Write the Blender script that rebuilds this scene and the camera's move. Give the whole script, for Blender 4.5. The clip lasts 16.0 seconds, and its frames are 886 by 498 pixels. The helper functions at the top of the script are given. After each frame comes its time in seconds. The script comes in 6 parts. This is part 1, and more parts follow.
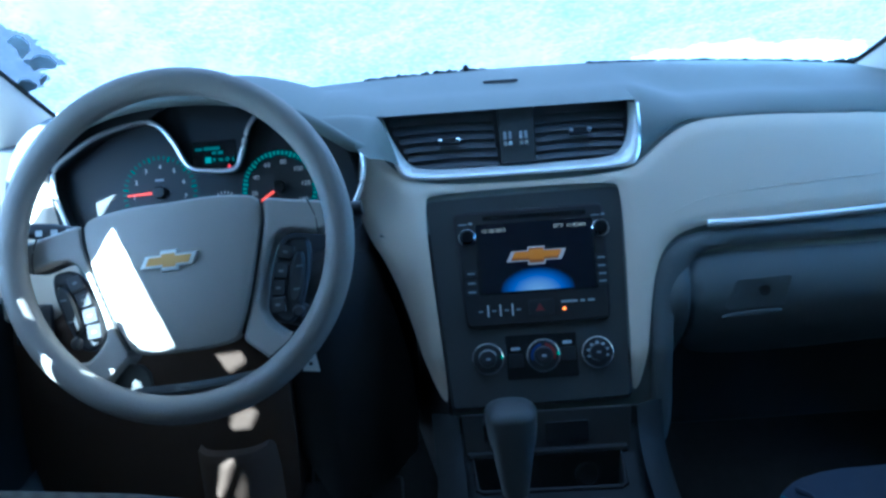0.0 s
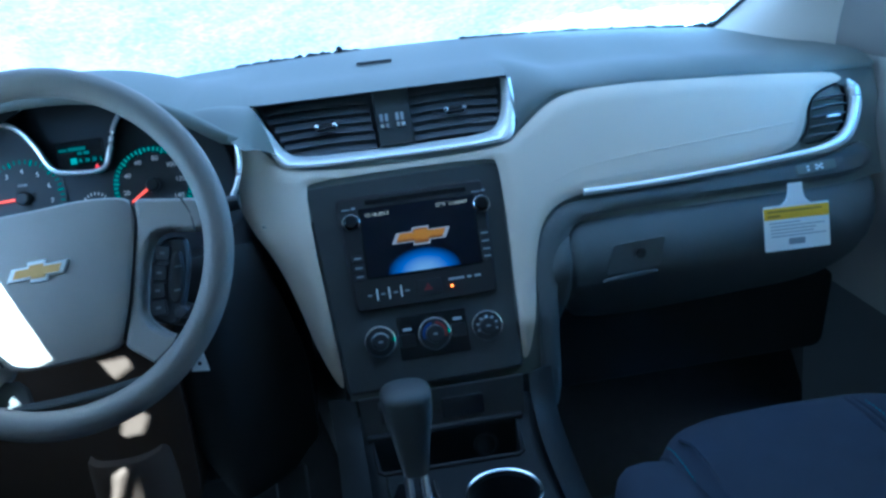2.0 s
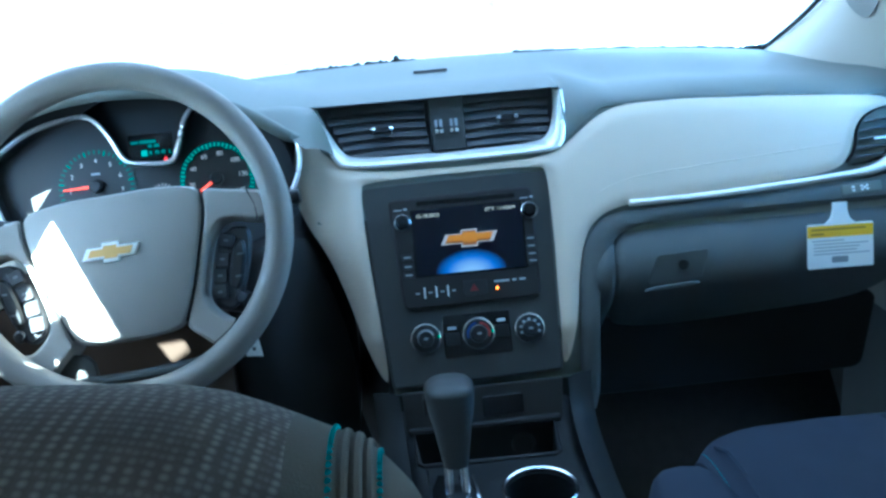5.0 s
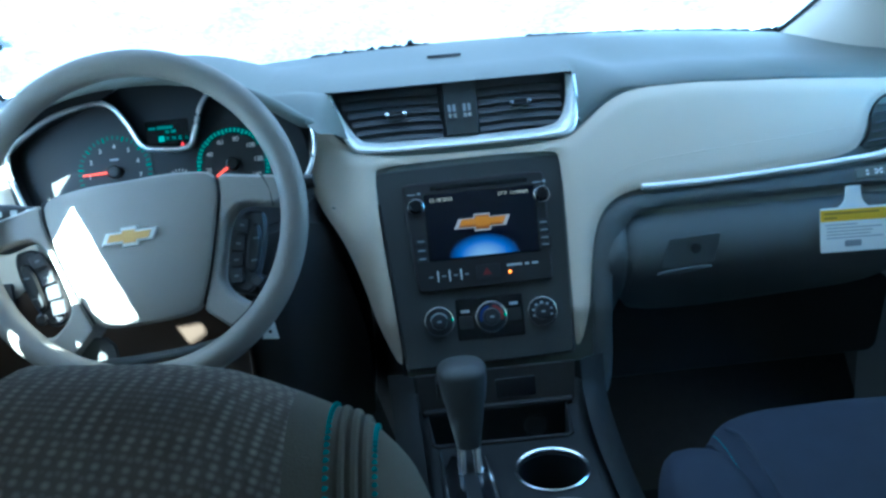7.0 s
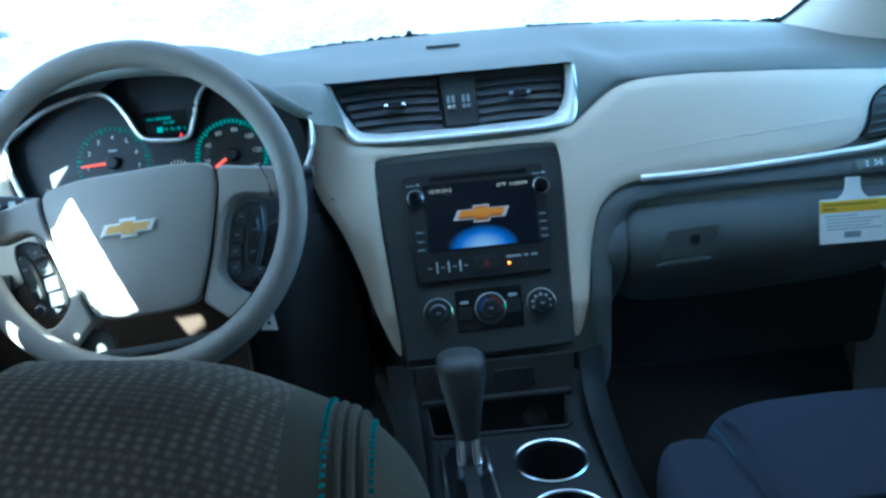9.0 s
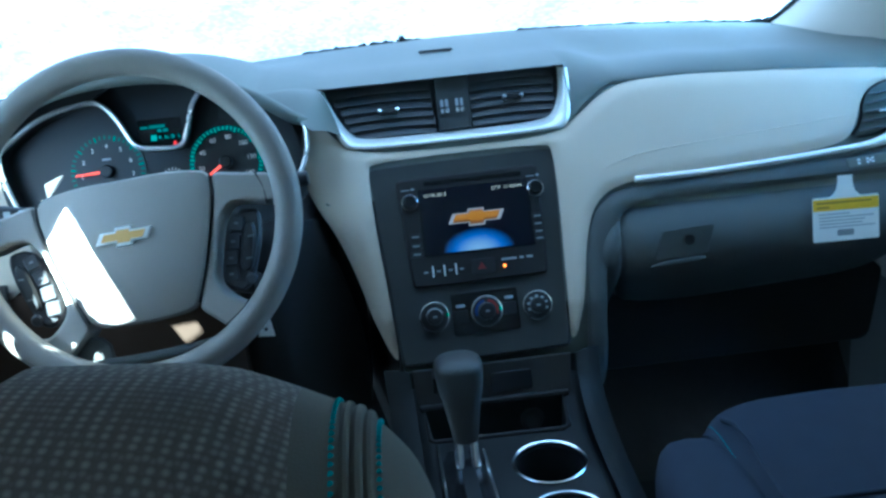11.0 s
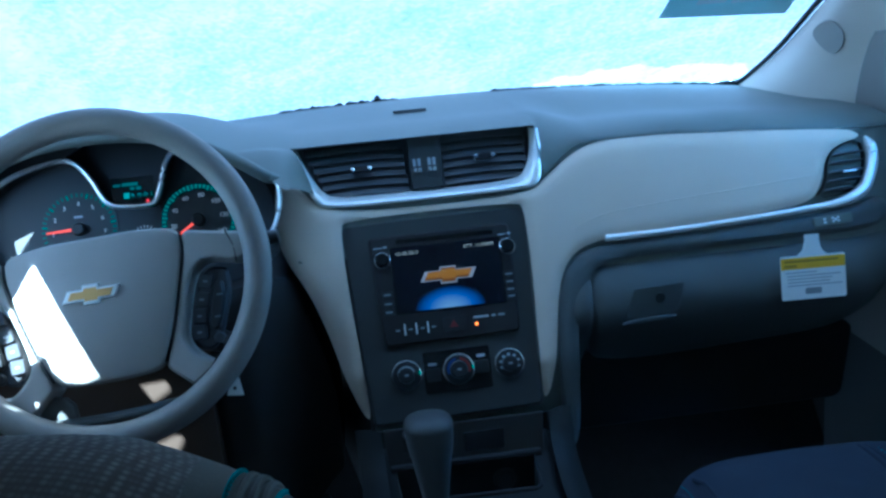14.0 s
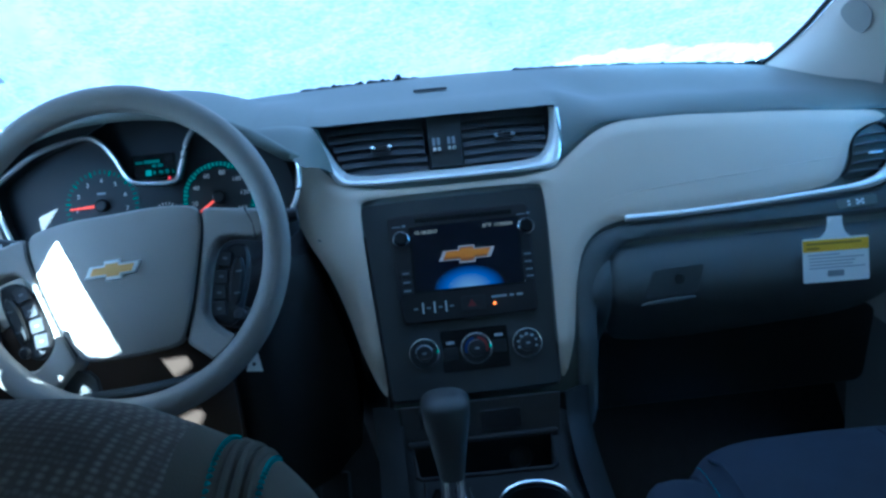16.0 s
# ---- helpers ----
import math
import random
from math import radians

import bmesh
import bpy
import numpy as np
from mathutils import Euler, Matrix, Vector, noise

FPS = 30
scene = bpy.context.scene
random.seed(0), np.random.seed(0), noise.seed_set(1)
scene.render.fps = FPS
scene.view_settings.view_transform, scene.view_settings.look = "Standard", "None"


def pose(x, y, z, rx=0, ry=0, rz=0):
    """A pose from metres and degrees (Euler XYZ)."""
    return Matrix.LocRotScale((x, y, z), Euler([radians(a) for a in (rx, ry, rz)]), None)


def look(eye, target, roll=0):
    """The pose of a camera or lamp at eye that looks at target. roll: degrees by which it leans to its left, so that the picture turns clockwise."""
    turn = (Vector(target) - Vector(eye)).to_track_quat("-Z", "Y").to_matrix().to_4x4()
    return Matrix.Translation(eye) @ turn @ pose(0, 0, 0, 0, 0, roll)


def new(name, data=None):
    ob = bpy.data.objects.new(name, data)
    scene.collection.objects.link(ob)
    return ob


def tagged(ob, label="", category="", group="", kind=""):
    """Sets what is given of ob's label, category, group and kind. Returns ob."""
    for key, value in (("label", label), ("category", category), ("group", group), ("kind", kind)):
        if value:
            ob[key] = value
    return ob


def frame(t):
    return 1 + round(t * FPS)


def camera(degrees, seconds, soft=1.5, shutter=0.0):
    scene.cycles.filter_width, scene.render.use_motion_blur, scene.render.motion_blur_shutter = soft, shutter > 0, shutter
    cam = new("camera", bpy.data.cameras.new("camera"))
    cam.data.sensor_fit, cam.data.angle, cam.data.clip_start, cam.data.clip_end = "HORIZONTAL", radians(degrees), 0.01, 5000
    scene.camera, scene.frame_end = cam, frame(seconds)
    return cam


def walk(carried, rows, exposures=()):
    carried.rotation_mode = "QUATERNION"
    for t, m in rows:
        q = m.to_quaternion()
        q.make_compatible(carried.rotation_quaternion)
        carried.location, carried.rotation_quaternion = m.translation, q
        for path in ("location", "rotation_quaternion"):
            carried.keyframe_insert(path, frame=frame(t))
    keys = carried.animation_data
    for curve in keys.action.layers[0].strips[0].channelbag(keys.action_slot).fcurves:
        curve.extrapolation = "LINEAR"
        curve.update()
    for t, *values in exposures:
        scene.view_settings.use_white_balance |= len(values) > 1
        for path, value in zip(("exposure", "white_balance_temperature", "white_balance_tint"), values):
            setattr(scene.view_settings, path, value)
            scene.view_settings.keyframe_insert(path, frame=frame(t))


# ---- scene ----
cam = camera(55.0, 16.0, soft=2.7)
# seconds, eye, a point two metres ahead, lean
PATH = [
    (0, (-0.1076, -0.0003, 0.9801), (-0.1366, 1.9126, 0.3970), -4.21),
    (0.5, (-0.1089, -0.0015, 0.9848), (-0.0629, 1.8998, 0.3662), -5.78),
    (1, (-0.1006, -0.0015, 0.9953), (-0.0113, 1.8884, 0.3468), -5.50),
    (1.5, (-0.1058, -0.0006, 0.9875), (0.0347, 1.8794, 0.3198), -5.02),
    (2, (-0.0909, -0.0011, 0.9933), (0.1140, 1.8738, 0.3281), -6.18),
    (2.5, (-0.0784, -0.0031, 0.9939), (0.1589, 1.8560, 0.2957), -6.38),
    (3, (-0.0591, -0.0016, 1.0074), (0.2035, 1.8582, 0.3202), -7.93),
    (3.5, (-0.0832, -0.0103, 0.9996), (0.1919, 1.8293, 0.2646), -5.64),
    (4, (-0.1049, -0.0217, 1.0067), (0.1325, 1.8440, 0.3265), -4.74),
    (4.5, (-0.1069, -0.0307, 0.9984), (0.0737, 1.8541, 0.3543), -4.09),
    (4.7, (-0.1091, -0.0384, 0.9859), (0.0311, 1.8592, 0.3698), -4.29),
    (7, (-0.1047, -0.0553, 0.9909), (-0.0280, 1.8356, 0.3382), -4.98),
    (7.5, (-0.1054, -0.0559, 0.9906), (-0.0221, 1.8362, 0.3406), -4.64),
    (8, (-0.1051, -0.0534, 0.9910), (-0.0083, 1.8325, 0.3252), -5.20),
    (8.5, (-0.1031, -0.0546, 0.9915), (-0.0227, 1.8280, 0.3266), -5.05),
    (9, (-0.1043, -0.0539, 0.9912), (-0.0282, 1.8270, 0.3189), -4.97),
    (11.3, (-0.1059, -0.0565, 0.9917), (-0.0174, 1.8253, 0.3336), -5.78),
    (11.5, (-0.1061, -0.0561, 0.9919), (-0.0315, 1.8333, 0.3447), -6.08),
    (12, (-0.1084, -0.0531, 0.9931), (0.0228, 1.8508, 0.3734), -4.64),
    (12.5, (-0.0856, -0.0556, 1.0028), (0.0887, 1.8579, 0.4476), -3.82),
    (13, (-0.0822, -0.0627, 0.9966), (0.0987, 1.8537, 0.4536), -4.27),
    (13.5, (-0.0805, -0.0626, 0.9928), (0.0936, 1.8415, 0.4060), -5.00),
    (14, (-0.0897, -0.0603, 0.9941), (0.0537, 1.8590, 0.4505), -5.14),
    (14.5, (-0.0865, -0.0592, 0.9955), (0.0661, 1.8606, 0.4559), -3.98),
    (15, (-0.0933, -0.0632, 0.9891), (0.0266, 1.8556, 0.4380), -4.43),
    (15.5, (-0.0869, -0.0622, 0.9918), (0.0129, 1.8464, 0.4027), -4.50),
    (16, (-0.0834, -0.0629, 0.9925), (0.0008, 1.8484, 0.4093), -5.16),
]
walk(cam, [(t, look(eye, target, roll)) for t, eye, target, roll in PATH], [(0.0, 4.37, 3740, -8), (1.5, 4.47, 3750, -8), (3.0, 4.96, 3990, -13), (3.5, 5.25, 4030, -13), (4.2, 5.47, 4080, -11), (4.7, 5.33, 4070, -12), (7.0, 4.87, 4060, -15), (9.0, 4.82, 4090, -15), (11.5, 4.80, 3970, -14), (12.5, 4.60, 3820, -14), (14.0, 4.17, 3710, -9), (16.0, 4.12, 3710, -9)])

# ---- daylight ----
SUN_EL, SUN_AZ = 40.0, 242.0   # degrees above the ground; clockwise from straight ahead
world = bpy.data.worlds.new("sky")
scene.world = world
world.use_nodes = True
wn = world.node_tree
sky = wn.nodes.new("ShaderNodeTexSky")
sky.sky_type, sky.sun_disc = "NISHITA", False
sky.sun_elevation, sky.sun_rotation = radians(SUN_EL), radians(SUN_AZ)
sky.air_density, sky.dust_density, sky.ozone_density = 1.0, 0.6, 2.0
wn.links.new(sky.outputs[0], wn.nodes["Background"].inputs[0])
wn.nodes["Background"].inputs[1].default_value = 0.15
sun_dir = Vector((math.sin(radians(SUN_AZ)) * math.cos(radians(SUN_EL)),
                  math.cos(radians(SUN_AZ)) * math.cos(radians(SUN_EL)), math.sin(radians(SUN_EL))))
sun = new("sun", bpy.data.lights.new("sun", "SUN"))
sun.data.energy, sun.data.angle, sun.data.color = 5.0, radians(0.5), (1.0, 0.83, 0.62)
sun.matrix_world = look(sun_dir * 20, (0, 0, 0))


# ---- materials ----
def mat(name, color, rough=0.5, metal=0.0, var=0.12, scale=6.0, grain=0.0, grain_scale=900.0, spec=0.5, coat=0.0, transmission=0.0):
    m = bpy.data.materials.new(name)
    m.use_nodes = True
    nt = m.node_tree
    b = nt.nodes["Principled BSDF"]
    b.inputs["Roughness"].default_value = rough
    b.inputs["Metallic"].default_value = metal
    b.inputs["Specular IOR Level"].default_value = spec
    b.inputs["Coat Weight"].default_value = coat
    b.inputs["Transmission Weight"].default_value = transmission
    co = nt.nodes.new("ShaderNodeTexCoord")
    n1 = nt.nodes.new("ShaderNodeTexNoise")
    n1.inputs["Scale"].default_value, n1.inputs["Detail"].default_value = scale, 6
    nt.links.new(co.outputs["Object"], n1.inputs["Vector"])
    ramp = nt.nodes.new("ShaderNodeMapRange")
    ramp.inputs["To Min"].default_value, ramp.inputs["To Max"].default_value = 1 - var, 1 + var
    nt.links.new(n1.outputs["Fac"], ramp.inputs["Value"])
    mul = nt.nodes.new("ShaderNodeVectorMath")
    mul.operation = "SCALE"
    mul.inputs[0].default_value = color
    nt.links.new(ramp.outputs[0], mul.inputs["Scale"])
    nt.links.new(mul.outputs[0], b.inputs["Base Color"])
    rr = nt.nodes.new("ShaderNodeMapRange")
    rr.inputs["To Min"].default_value, rr.inputs["To Max"].default_value = max(0.0, rough - 0.06), min(1.0, rough + 0.06)
    nt.links.new(n1.outputs["Fac"], rr.inputs["Value"])
    nt.links.new(rr.outputs[0], b.inputs["Roughness"])
    if grain:
        g = nt.nodes.new("ShaderNodeTexNoise")
        g.inputs["Scale"].default_value, g.inputs["Detail"].default_value = grain_scale, 3
        nt.links.new(co.outputs["Object"], g.inputs["Vector"])
        bump = nt.nodes.new("ShaderNodeBump")
        bump.inputs["Strength"].default_value, bump.inputs["Distance"].default_value = grain, 0.001
        nt.links.new(g.outputs["Fac"], bump.inputs["Height"])
        nt.links.new(bump.outputs[0], b.inputs["Normal"])
    return m


def glow(name, color, strength, body=1.0):
    m = bpy.data.materials.new(name)
    m.use_nodes = True
    b = m.node_tree.nodes["Principled BSDF"]
    b.inputs["Base Color"].default_value = (*(c * body for c in color), 1)
    b.inputs["Emission Color"].default_value = (*color, 1)
    b.inputs["Emission Strength"].default_value = strength * 0.06
    return m


TAUPE = mat("taupe_soft_plastic", (0.142, 0.150, 0.134), 0.55, grain=0.35)
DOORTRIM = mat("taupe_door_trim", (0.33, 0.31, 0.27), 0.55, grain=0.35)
# Taupe darkened nearly to black, standing in for shade low in the cabin.
TAUPE_DARKENED = mat("taupe_darkened_plastic", (0.017, 0.0175, 0.0175), 0.5, grain=0.3, spec=0.25)
CREAM = mat("cream_soft_plastic", (0.595, 0.520, 0.41), 0.55, var=0.05, grain=0.3)
STACK = mat("dark_titanium_plastic", (0.048, 0.048, 0.046), 0.5, grain=0.2, spec=0.25)
BLACK = mat("black_plastic", (0.012, 0.012, 0.013), 0.38)
VANE = mat("black_vane_plastic", (0.016, 0.016, 0.017), 0.55, spec=0.25)
BLADE = mat("dark_blade_plastic", (0.105, 0.105, 0.110), 0.6, spec=0.25)
GLOVEBOX = mat("taupe_lid_plastic", (0.092, 0.096, 0.094), 0.55, grain=0.3, spec=0.25)
BLACK_MATT = mat("matt_black_plastic", (0.018, 0.016, 0.015), 0.6, grain=0.2, spec=0.3)
GLOSS = mat("gloss_black_plastic", (0.008, 0.008, 0.009), 0.18, var=0.2)
CHROME = mat("satin_chrome", (0.95, 0.95, 0.95), 0.42, metal=1.0, var=0.03)
SATIN = mat("satin_silver_trim", (0.92, 0.91, 0.88), 0.42, metal=0.5, var=0.03)
# Face colour lifted off black to stand in for glass reflection and haze.
DIALFACE = mat("hazed_dial_plastic", (0.022, 0.023, 0.026), 0.45, var=0.1)
BRIGHT = mat("bright_chrome", (0.95, 0.95, 0.95), 0.20, metal=1.0, var=0.02)
LEATHER = mat("taupe_urethane", (0.205, 0.186, 0.164), 0.5, grain=0.45, grain_scale=700)
PAD = mat("airbag_cover_vinyl", (0.315, 0.290, 0.260), 0.55, grain=0.45)
LEVER = mat("dark_taupe_leather", (0.046, 0.046, 0.043), 0.5, grain=0.4, grain_scale=700)
KEYGREY = mat("dark_grey_keys", (0.032, 0.032, 0.036), 0.45)
DIMPRINT = mat("dim_key_legend", (0.16, 0.17, 0.18), 0.5)
CAPGREY = mat("grey_cap_plastic", (0.36, 0.335, 0.30), 0.6, grain=0.3)
GOLD = mat("gold_enamel", (0.72, 0.46, 0.15), 0.3, metal=0.2)
CARPET = mat("dark_carpet", (0.013, 0.012, 0.0112), 0.95, var=0.4, scale=60, grain=1.0, grain_scale=500, spec=0.1)
DARKTRIM = mat("dark_lower_trim", (0.038, 0.035, 0.032), 0.7, grain=0.3, spec=0.2)
KNEE = mat("taupe_knee_plastic", (0.062, 0.042, 0.029), 0.75, grain=0.3, spec=0.1)
PILLAR = mat("light_pillar_trim", (0.56, 0.505, 0.425), 0.65, var=0.05, grain=0.35)
HEADLINER = mat("headliner_cloth", (0.52, 0.50, 0.455), 0.9, grain=0.5, spec=0.1)
RUBBER = mat("black_rubber", (0.015, 0.015, 0.015), 0.7)
PAPER = mat("white_card", (0.88, 0.88, 0.86), 0.6, var=0.03)
YELLOW = mat("yellow_print", (0.80, 0.52, 0.01), 0.6, var=0.03)
BROWNINK = mat("brown_ink", (0.40, 0.24, 0.02), 0.6)
PALEINK = mat("pale_grey_ink", (0.48, 0.49, 0.51), 0.6)
INK = mat("dark_ink", (0.05, 0.05, 0.06), 0.6)
GREYINK = mat("grey_ink", (0.30, 0.31, 0.33), 0.6)
REDINK = mat("faded_print", (0.52, 0.56, 0.58), 0.6)
WHITEMARK = mat("bright_white_print", (0.85, 0.86, 0.87), 0.4, var=0.02)
WHITEPRINT = mat("white_legend", (0.42, 0.44, 0.46), 0.5, var=0.02)
DIALINK = glow("backlit_white_digits", (0.62, 0.55, 0.52), 0.22)
TEAL = glow("backlit_teal", (0.02, 0.48, 0.32), 0.45, 0.3)
TEAL_DIM = glow("backlit_teal_dim", (0.02, 0.36, 0.25), 0.20, 0.3)
NEEDLE = glow("red_needle", (0.95, 0.07, 0.03), 1.2)
REDLAMP = glow("red_lamp", (0.9, 0.03, 0.03), 0.9)
AMBER = glow("amber_lamp", (1.0, 0.16, 0.005), 3.0)
GREENLAMP = glow("green_lamp", (0.05, 0.9, 0.35), 0.5, 0.2)
SCREENTEXT = glow("screen_text", (0.80, 0.66, 0.50), 0.42, 0.1)
HAZARD = mat("dull_red_print", (0.16, 0.012, 0.012), 0.5)
REDARC = mat("red_print", (0.22, 0.025, 0.02), 0.5)
BLUEARC = mat("blue_print", (0.02, 0.05, 0.20), 0.5)
STITCH = mat("turquoise_thread", (0.025, 0.26, 0.27), 0.7, var=0.2, scale=200)


def woven(name, dark, light, pitch):
    """A knitted seat cloth: rows of small pale loops over a dark ground."""
    m = mat(name, dark, 0.95, var=0.25, scale=40, spec=0.15)
    nt = m.node_tree
    b = nt.nodes["Principled BSDF"]
    co = nt.nodes.new("ShaderNodeTexCoord")
    mp = nt.nodes.new("ShaderNodeMapping")
    mp.inputs["Rotation"].default_value = (0, radians(35), radians(8))
    mp.inputs["Scale"].default_value = (1 / pitch, 1 / pitch, 0.8 / pitch)
    nt.links.new(co.outputs["Object"], mp.inputs["Vector"])
    vor = nt.nodes.new("ShaderNodeTexVoronoi")
    vor.inputs["Scale"].default_value, vor.inputs["Randomness"].default_value = 1.0, 0.12
    nt.links.new(mp.outputs[0], vor.inputs["Vector"])
    ramp = nt.nodes.new("ShaderNodeValToRGB")
    ramp.color_ramp.elements[0].position, ramp.color_ramp.elements[1].position = 0.12, 0.55
    ramp.color_ramp.elements[0].color, ramp.color_ramp.elements[1].color = (*light, 1), (*dark, 1)
    nt.links.new(vor.outputs["Distance"], ramp.inputs[0])
    nt.links.new(ramp.outputs[0], b.inputs["Base Color"])
    bump = nt.nodes.new("ShaderNodeBump")
    bump.invert = True
    bump.inputs["Strength"].default_value, bump.inputs["Distance"].default_value = 0.5, 0.0004
    nt.links.new(vor.outputs["Distance"], bump.inputs["Height"])
    nt.links.new(bump.outputs[0], b.inputs["Normal"])
    return m


# Knit tinted warm, for sunlight bounced onto the driver's backrest.
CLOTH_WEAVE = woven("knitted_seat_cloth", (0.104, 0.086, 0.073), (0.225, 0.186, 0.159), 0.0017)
# One plain cloth in two tints: warm light on backs, dim blue on cushions.
CLOTH_WARM_LIT = mat("plain_cloth_warm_lit", (0.106, 0.092, 0.073), 0.95, var=0.12, scale=30, grain=0.25, grain_scale=2500, spec=0.15)
CLOTH_BLUE_LIT = mat("plain_cloth_blue_lit", (0.036, 0.040, 0.056), 0.95, var=0.15, scale=30, grain=0.3, grain_scale=2500, spec=0.15)
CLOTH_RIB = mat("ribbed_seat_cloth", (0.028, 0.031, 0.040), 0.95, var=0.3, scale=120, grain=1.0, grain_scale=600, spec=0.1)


def snow_material(name, thin, thick, body=0.25):
    """Frosted snow on glass: light from outside shines through it, more where it is thin."""
    m = bpy.data.materials.new(name)
    m.use_nodes = True
    nt = m.node_tree
    for n in list(nt.nodes):
        nt.nodes.remove(n)
    out = nt.nodes.new("ShaderNodeOutputMaterial")
    co = nt.nodes.new("ShaderNodeTexCoord")
    big = nt.nodes.new("ShaderNodeTexNoise")
    big.inputs["Scale"].default_value, big.inputs["Detail"].default_value, big.inputs["Roughness"].default_value = 4.0, 8, 0.65
    fine = nt.nodes.new("ShaderNodeTexNoise")
    fine.inputs["Scale"].default_value, fine.inputs["Detail"].default_value = 95.0, 8
    for n in (big, fine):
        nt.links.new(co.outputs["Object"], n.inputs["Vector"])
    mix = nt.nodes.new("ShaderNodeMath")
    mix.operation = "MULTIPLY_ADD"
    mix.inputs[1].default_value = 0.80
    nt.links.new(fine.outputs["Fac"], mix.inputs[0])
    nt.links.new(big.outputs["Fac"], mix.inputs[2])
    ramp = nt.nodes.new("ShaderNodeValToRGB")
    ramp.color_ramp.elements[0].position, ramp.color_ramp.elements[1].position = 0.63, 1.15
    ramp.color_ramp.elements[0].color, ramp.color_ramp.elements[1].color = (*thick, 1), (*thin, 1)
    nt.links.new(mix.outputs[0], ramp.inputs[0])
    tr = nt.nodes.new("ShaderNodeBsdfTranslucent")
    df = nt.nodes.new("ShaderNodeBsdfDiffuse")
    nt.links.new(ramp.outputs[0], tr.inputs[0])
    nt.links.new(ramp.outputs[0], df.inputs[0])
    sh = nt.nodes.new("ShaderNodeMixShader")
    sh.inputs[0].default_value = body
    nt.links.new(tr.outputs[0], sh.inputs[1])
    nt.links.new(df.outputs[0], sh.inputs[2])
    nt.links.new(sh.outputs[0], out.inputs[0])
    return m


SNOW_GLASS = snow_material("snow_on_glass", (0.1126, 0.1120, 0.1180), (0.0675, 0.0715, 0.0845))
FROST = snow_material("thin_frost_on_glass", (0.1720, 0.1840, 0.1900), (0.1320, 0.1600, 0.1760), 0.1)
# Added passenger-side sheet, tinted warm and made strong as fill light.
SIDE_FILL = snow_material("side_fill_sheet", (0.2950, 0.2720, 0.2200), (0.2700, 0.2560, 0.2140), 0.1)
# Unseen sheet on the driver's window, added to mask the sun.
SUN_MASK = snow_material("sun_mask_sheet", (0.0974, 0.0962, 0.0924), (0.0828, 0.0840, 0.0840), 0.1)
ICE = snow_material("thin_blue_ice", (0.0310, 0.0320, 0.0365), (0.0245, 0.0270, 0.0330), 0.1)
SLUSH = mat("grey_blue_slush", (0.12, 0.155, 0.20), 0.5, var=0.3, scale=80)
# Added rear sheets, letting through extra light as fill on the dash.
REAR_FILL = snow_material("rear_fill_sheet", (0.2834, 0.2834, 0.2834), (0.1509, 0.1822, 0.1822))
SNOW = mat("snow_ground", (0.80, 0.83, 0.86), 0.8, var=0.06, scale=0.6, grain=0.5, grain_scale=20)
GLASS = mat("window_glass", (0.9, 0.95, 0.93), 0.02, transmission=1.0, var=0.0)
PAINT = mat("dark_car_paint", (0.03, 0.03, 0.035), 0.3, coat=0.5)


# ---- building helpers ----
def world_of(o):
    m = o.matrix_basis.copy()
    return world_of(o.parent) @ o.matrix_parent_inverse @ m if o.parent else m


def empty(name, at, label, category, group="", kind=""):
    o = new(name)
    o.empty_display_size = 0.05
    o.matrix_basis = Matrix.Translation(at)
    return tagged(o, label, category, group, kind)


def link_mesh(name, bm, material, parent=None, label="", smooth=True):
    bmesh.ops.recalc_face_normals(bm, faces=bm.faces[:])
    me = bpy.data.meshes.new(name)
    bm.to_mesh(me)
    bm.free()
    me.materials.append(material)
    if smooth:
        me.polygons.foreach_set("use_smooth", [True] * len(me.polygons))
        me.set_sharp_from_angle(angle=radians(38))
    o = new(name, me)
    if parent:
        o.parent = parent
        o.matrix_parent_inverse = world_of(parent).inverted()
    if label:
        o["label"] = label
    return o


def part(name, bm, material, parent, label="", smooth=True):
    return link_mesh(name, bm, material, parent, label, smooth)


def chaikin(pts, rounds=2, closed=True):
    pts = [tuple(p) for p in pts]
    for _ in range(rounds):
        out = [] if closed else [pts[0]]
        n = len(pts)
        for i in range(n if closed else n - 1):
            a, b = Vector(pts[i]), Vector(pts[(i + 1) % n])
            out += [tuple(a * 0.75 + b * 0.25), tuple(a * 0.25 + b * 0.75)]
        if not closed:
            out.append(pts[-1])
        pts = out
    return pts


def spline(pts, steps=8, closed=False):
    """A smooth curve through the points."""
    pts = [Vector(p) for p in pts]
    n, out = len(pts), []
    for i in range(n if closed else n - 1):
        p = [pts[(i + k) % n] if closed else pts[min(max(i + k, 0), n - 1)] for k in (-1, 0, 1, 2)]
        for s in range(steps):
            t = s / steps
            out.append(0.5 * ((2 * p[1]) + (p[2] - p[0]) * t + (2 * p[0] - 5 * p[1] + 4 * p[2] - p[3]) * t * t
                              + (3 * p[1] - p[0] - 3 * p[2] + p[3]) * t ** 3))
    if not closed:
        out.append(pts[-1])
    return out


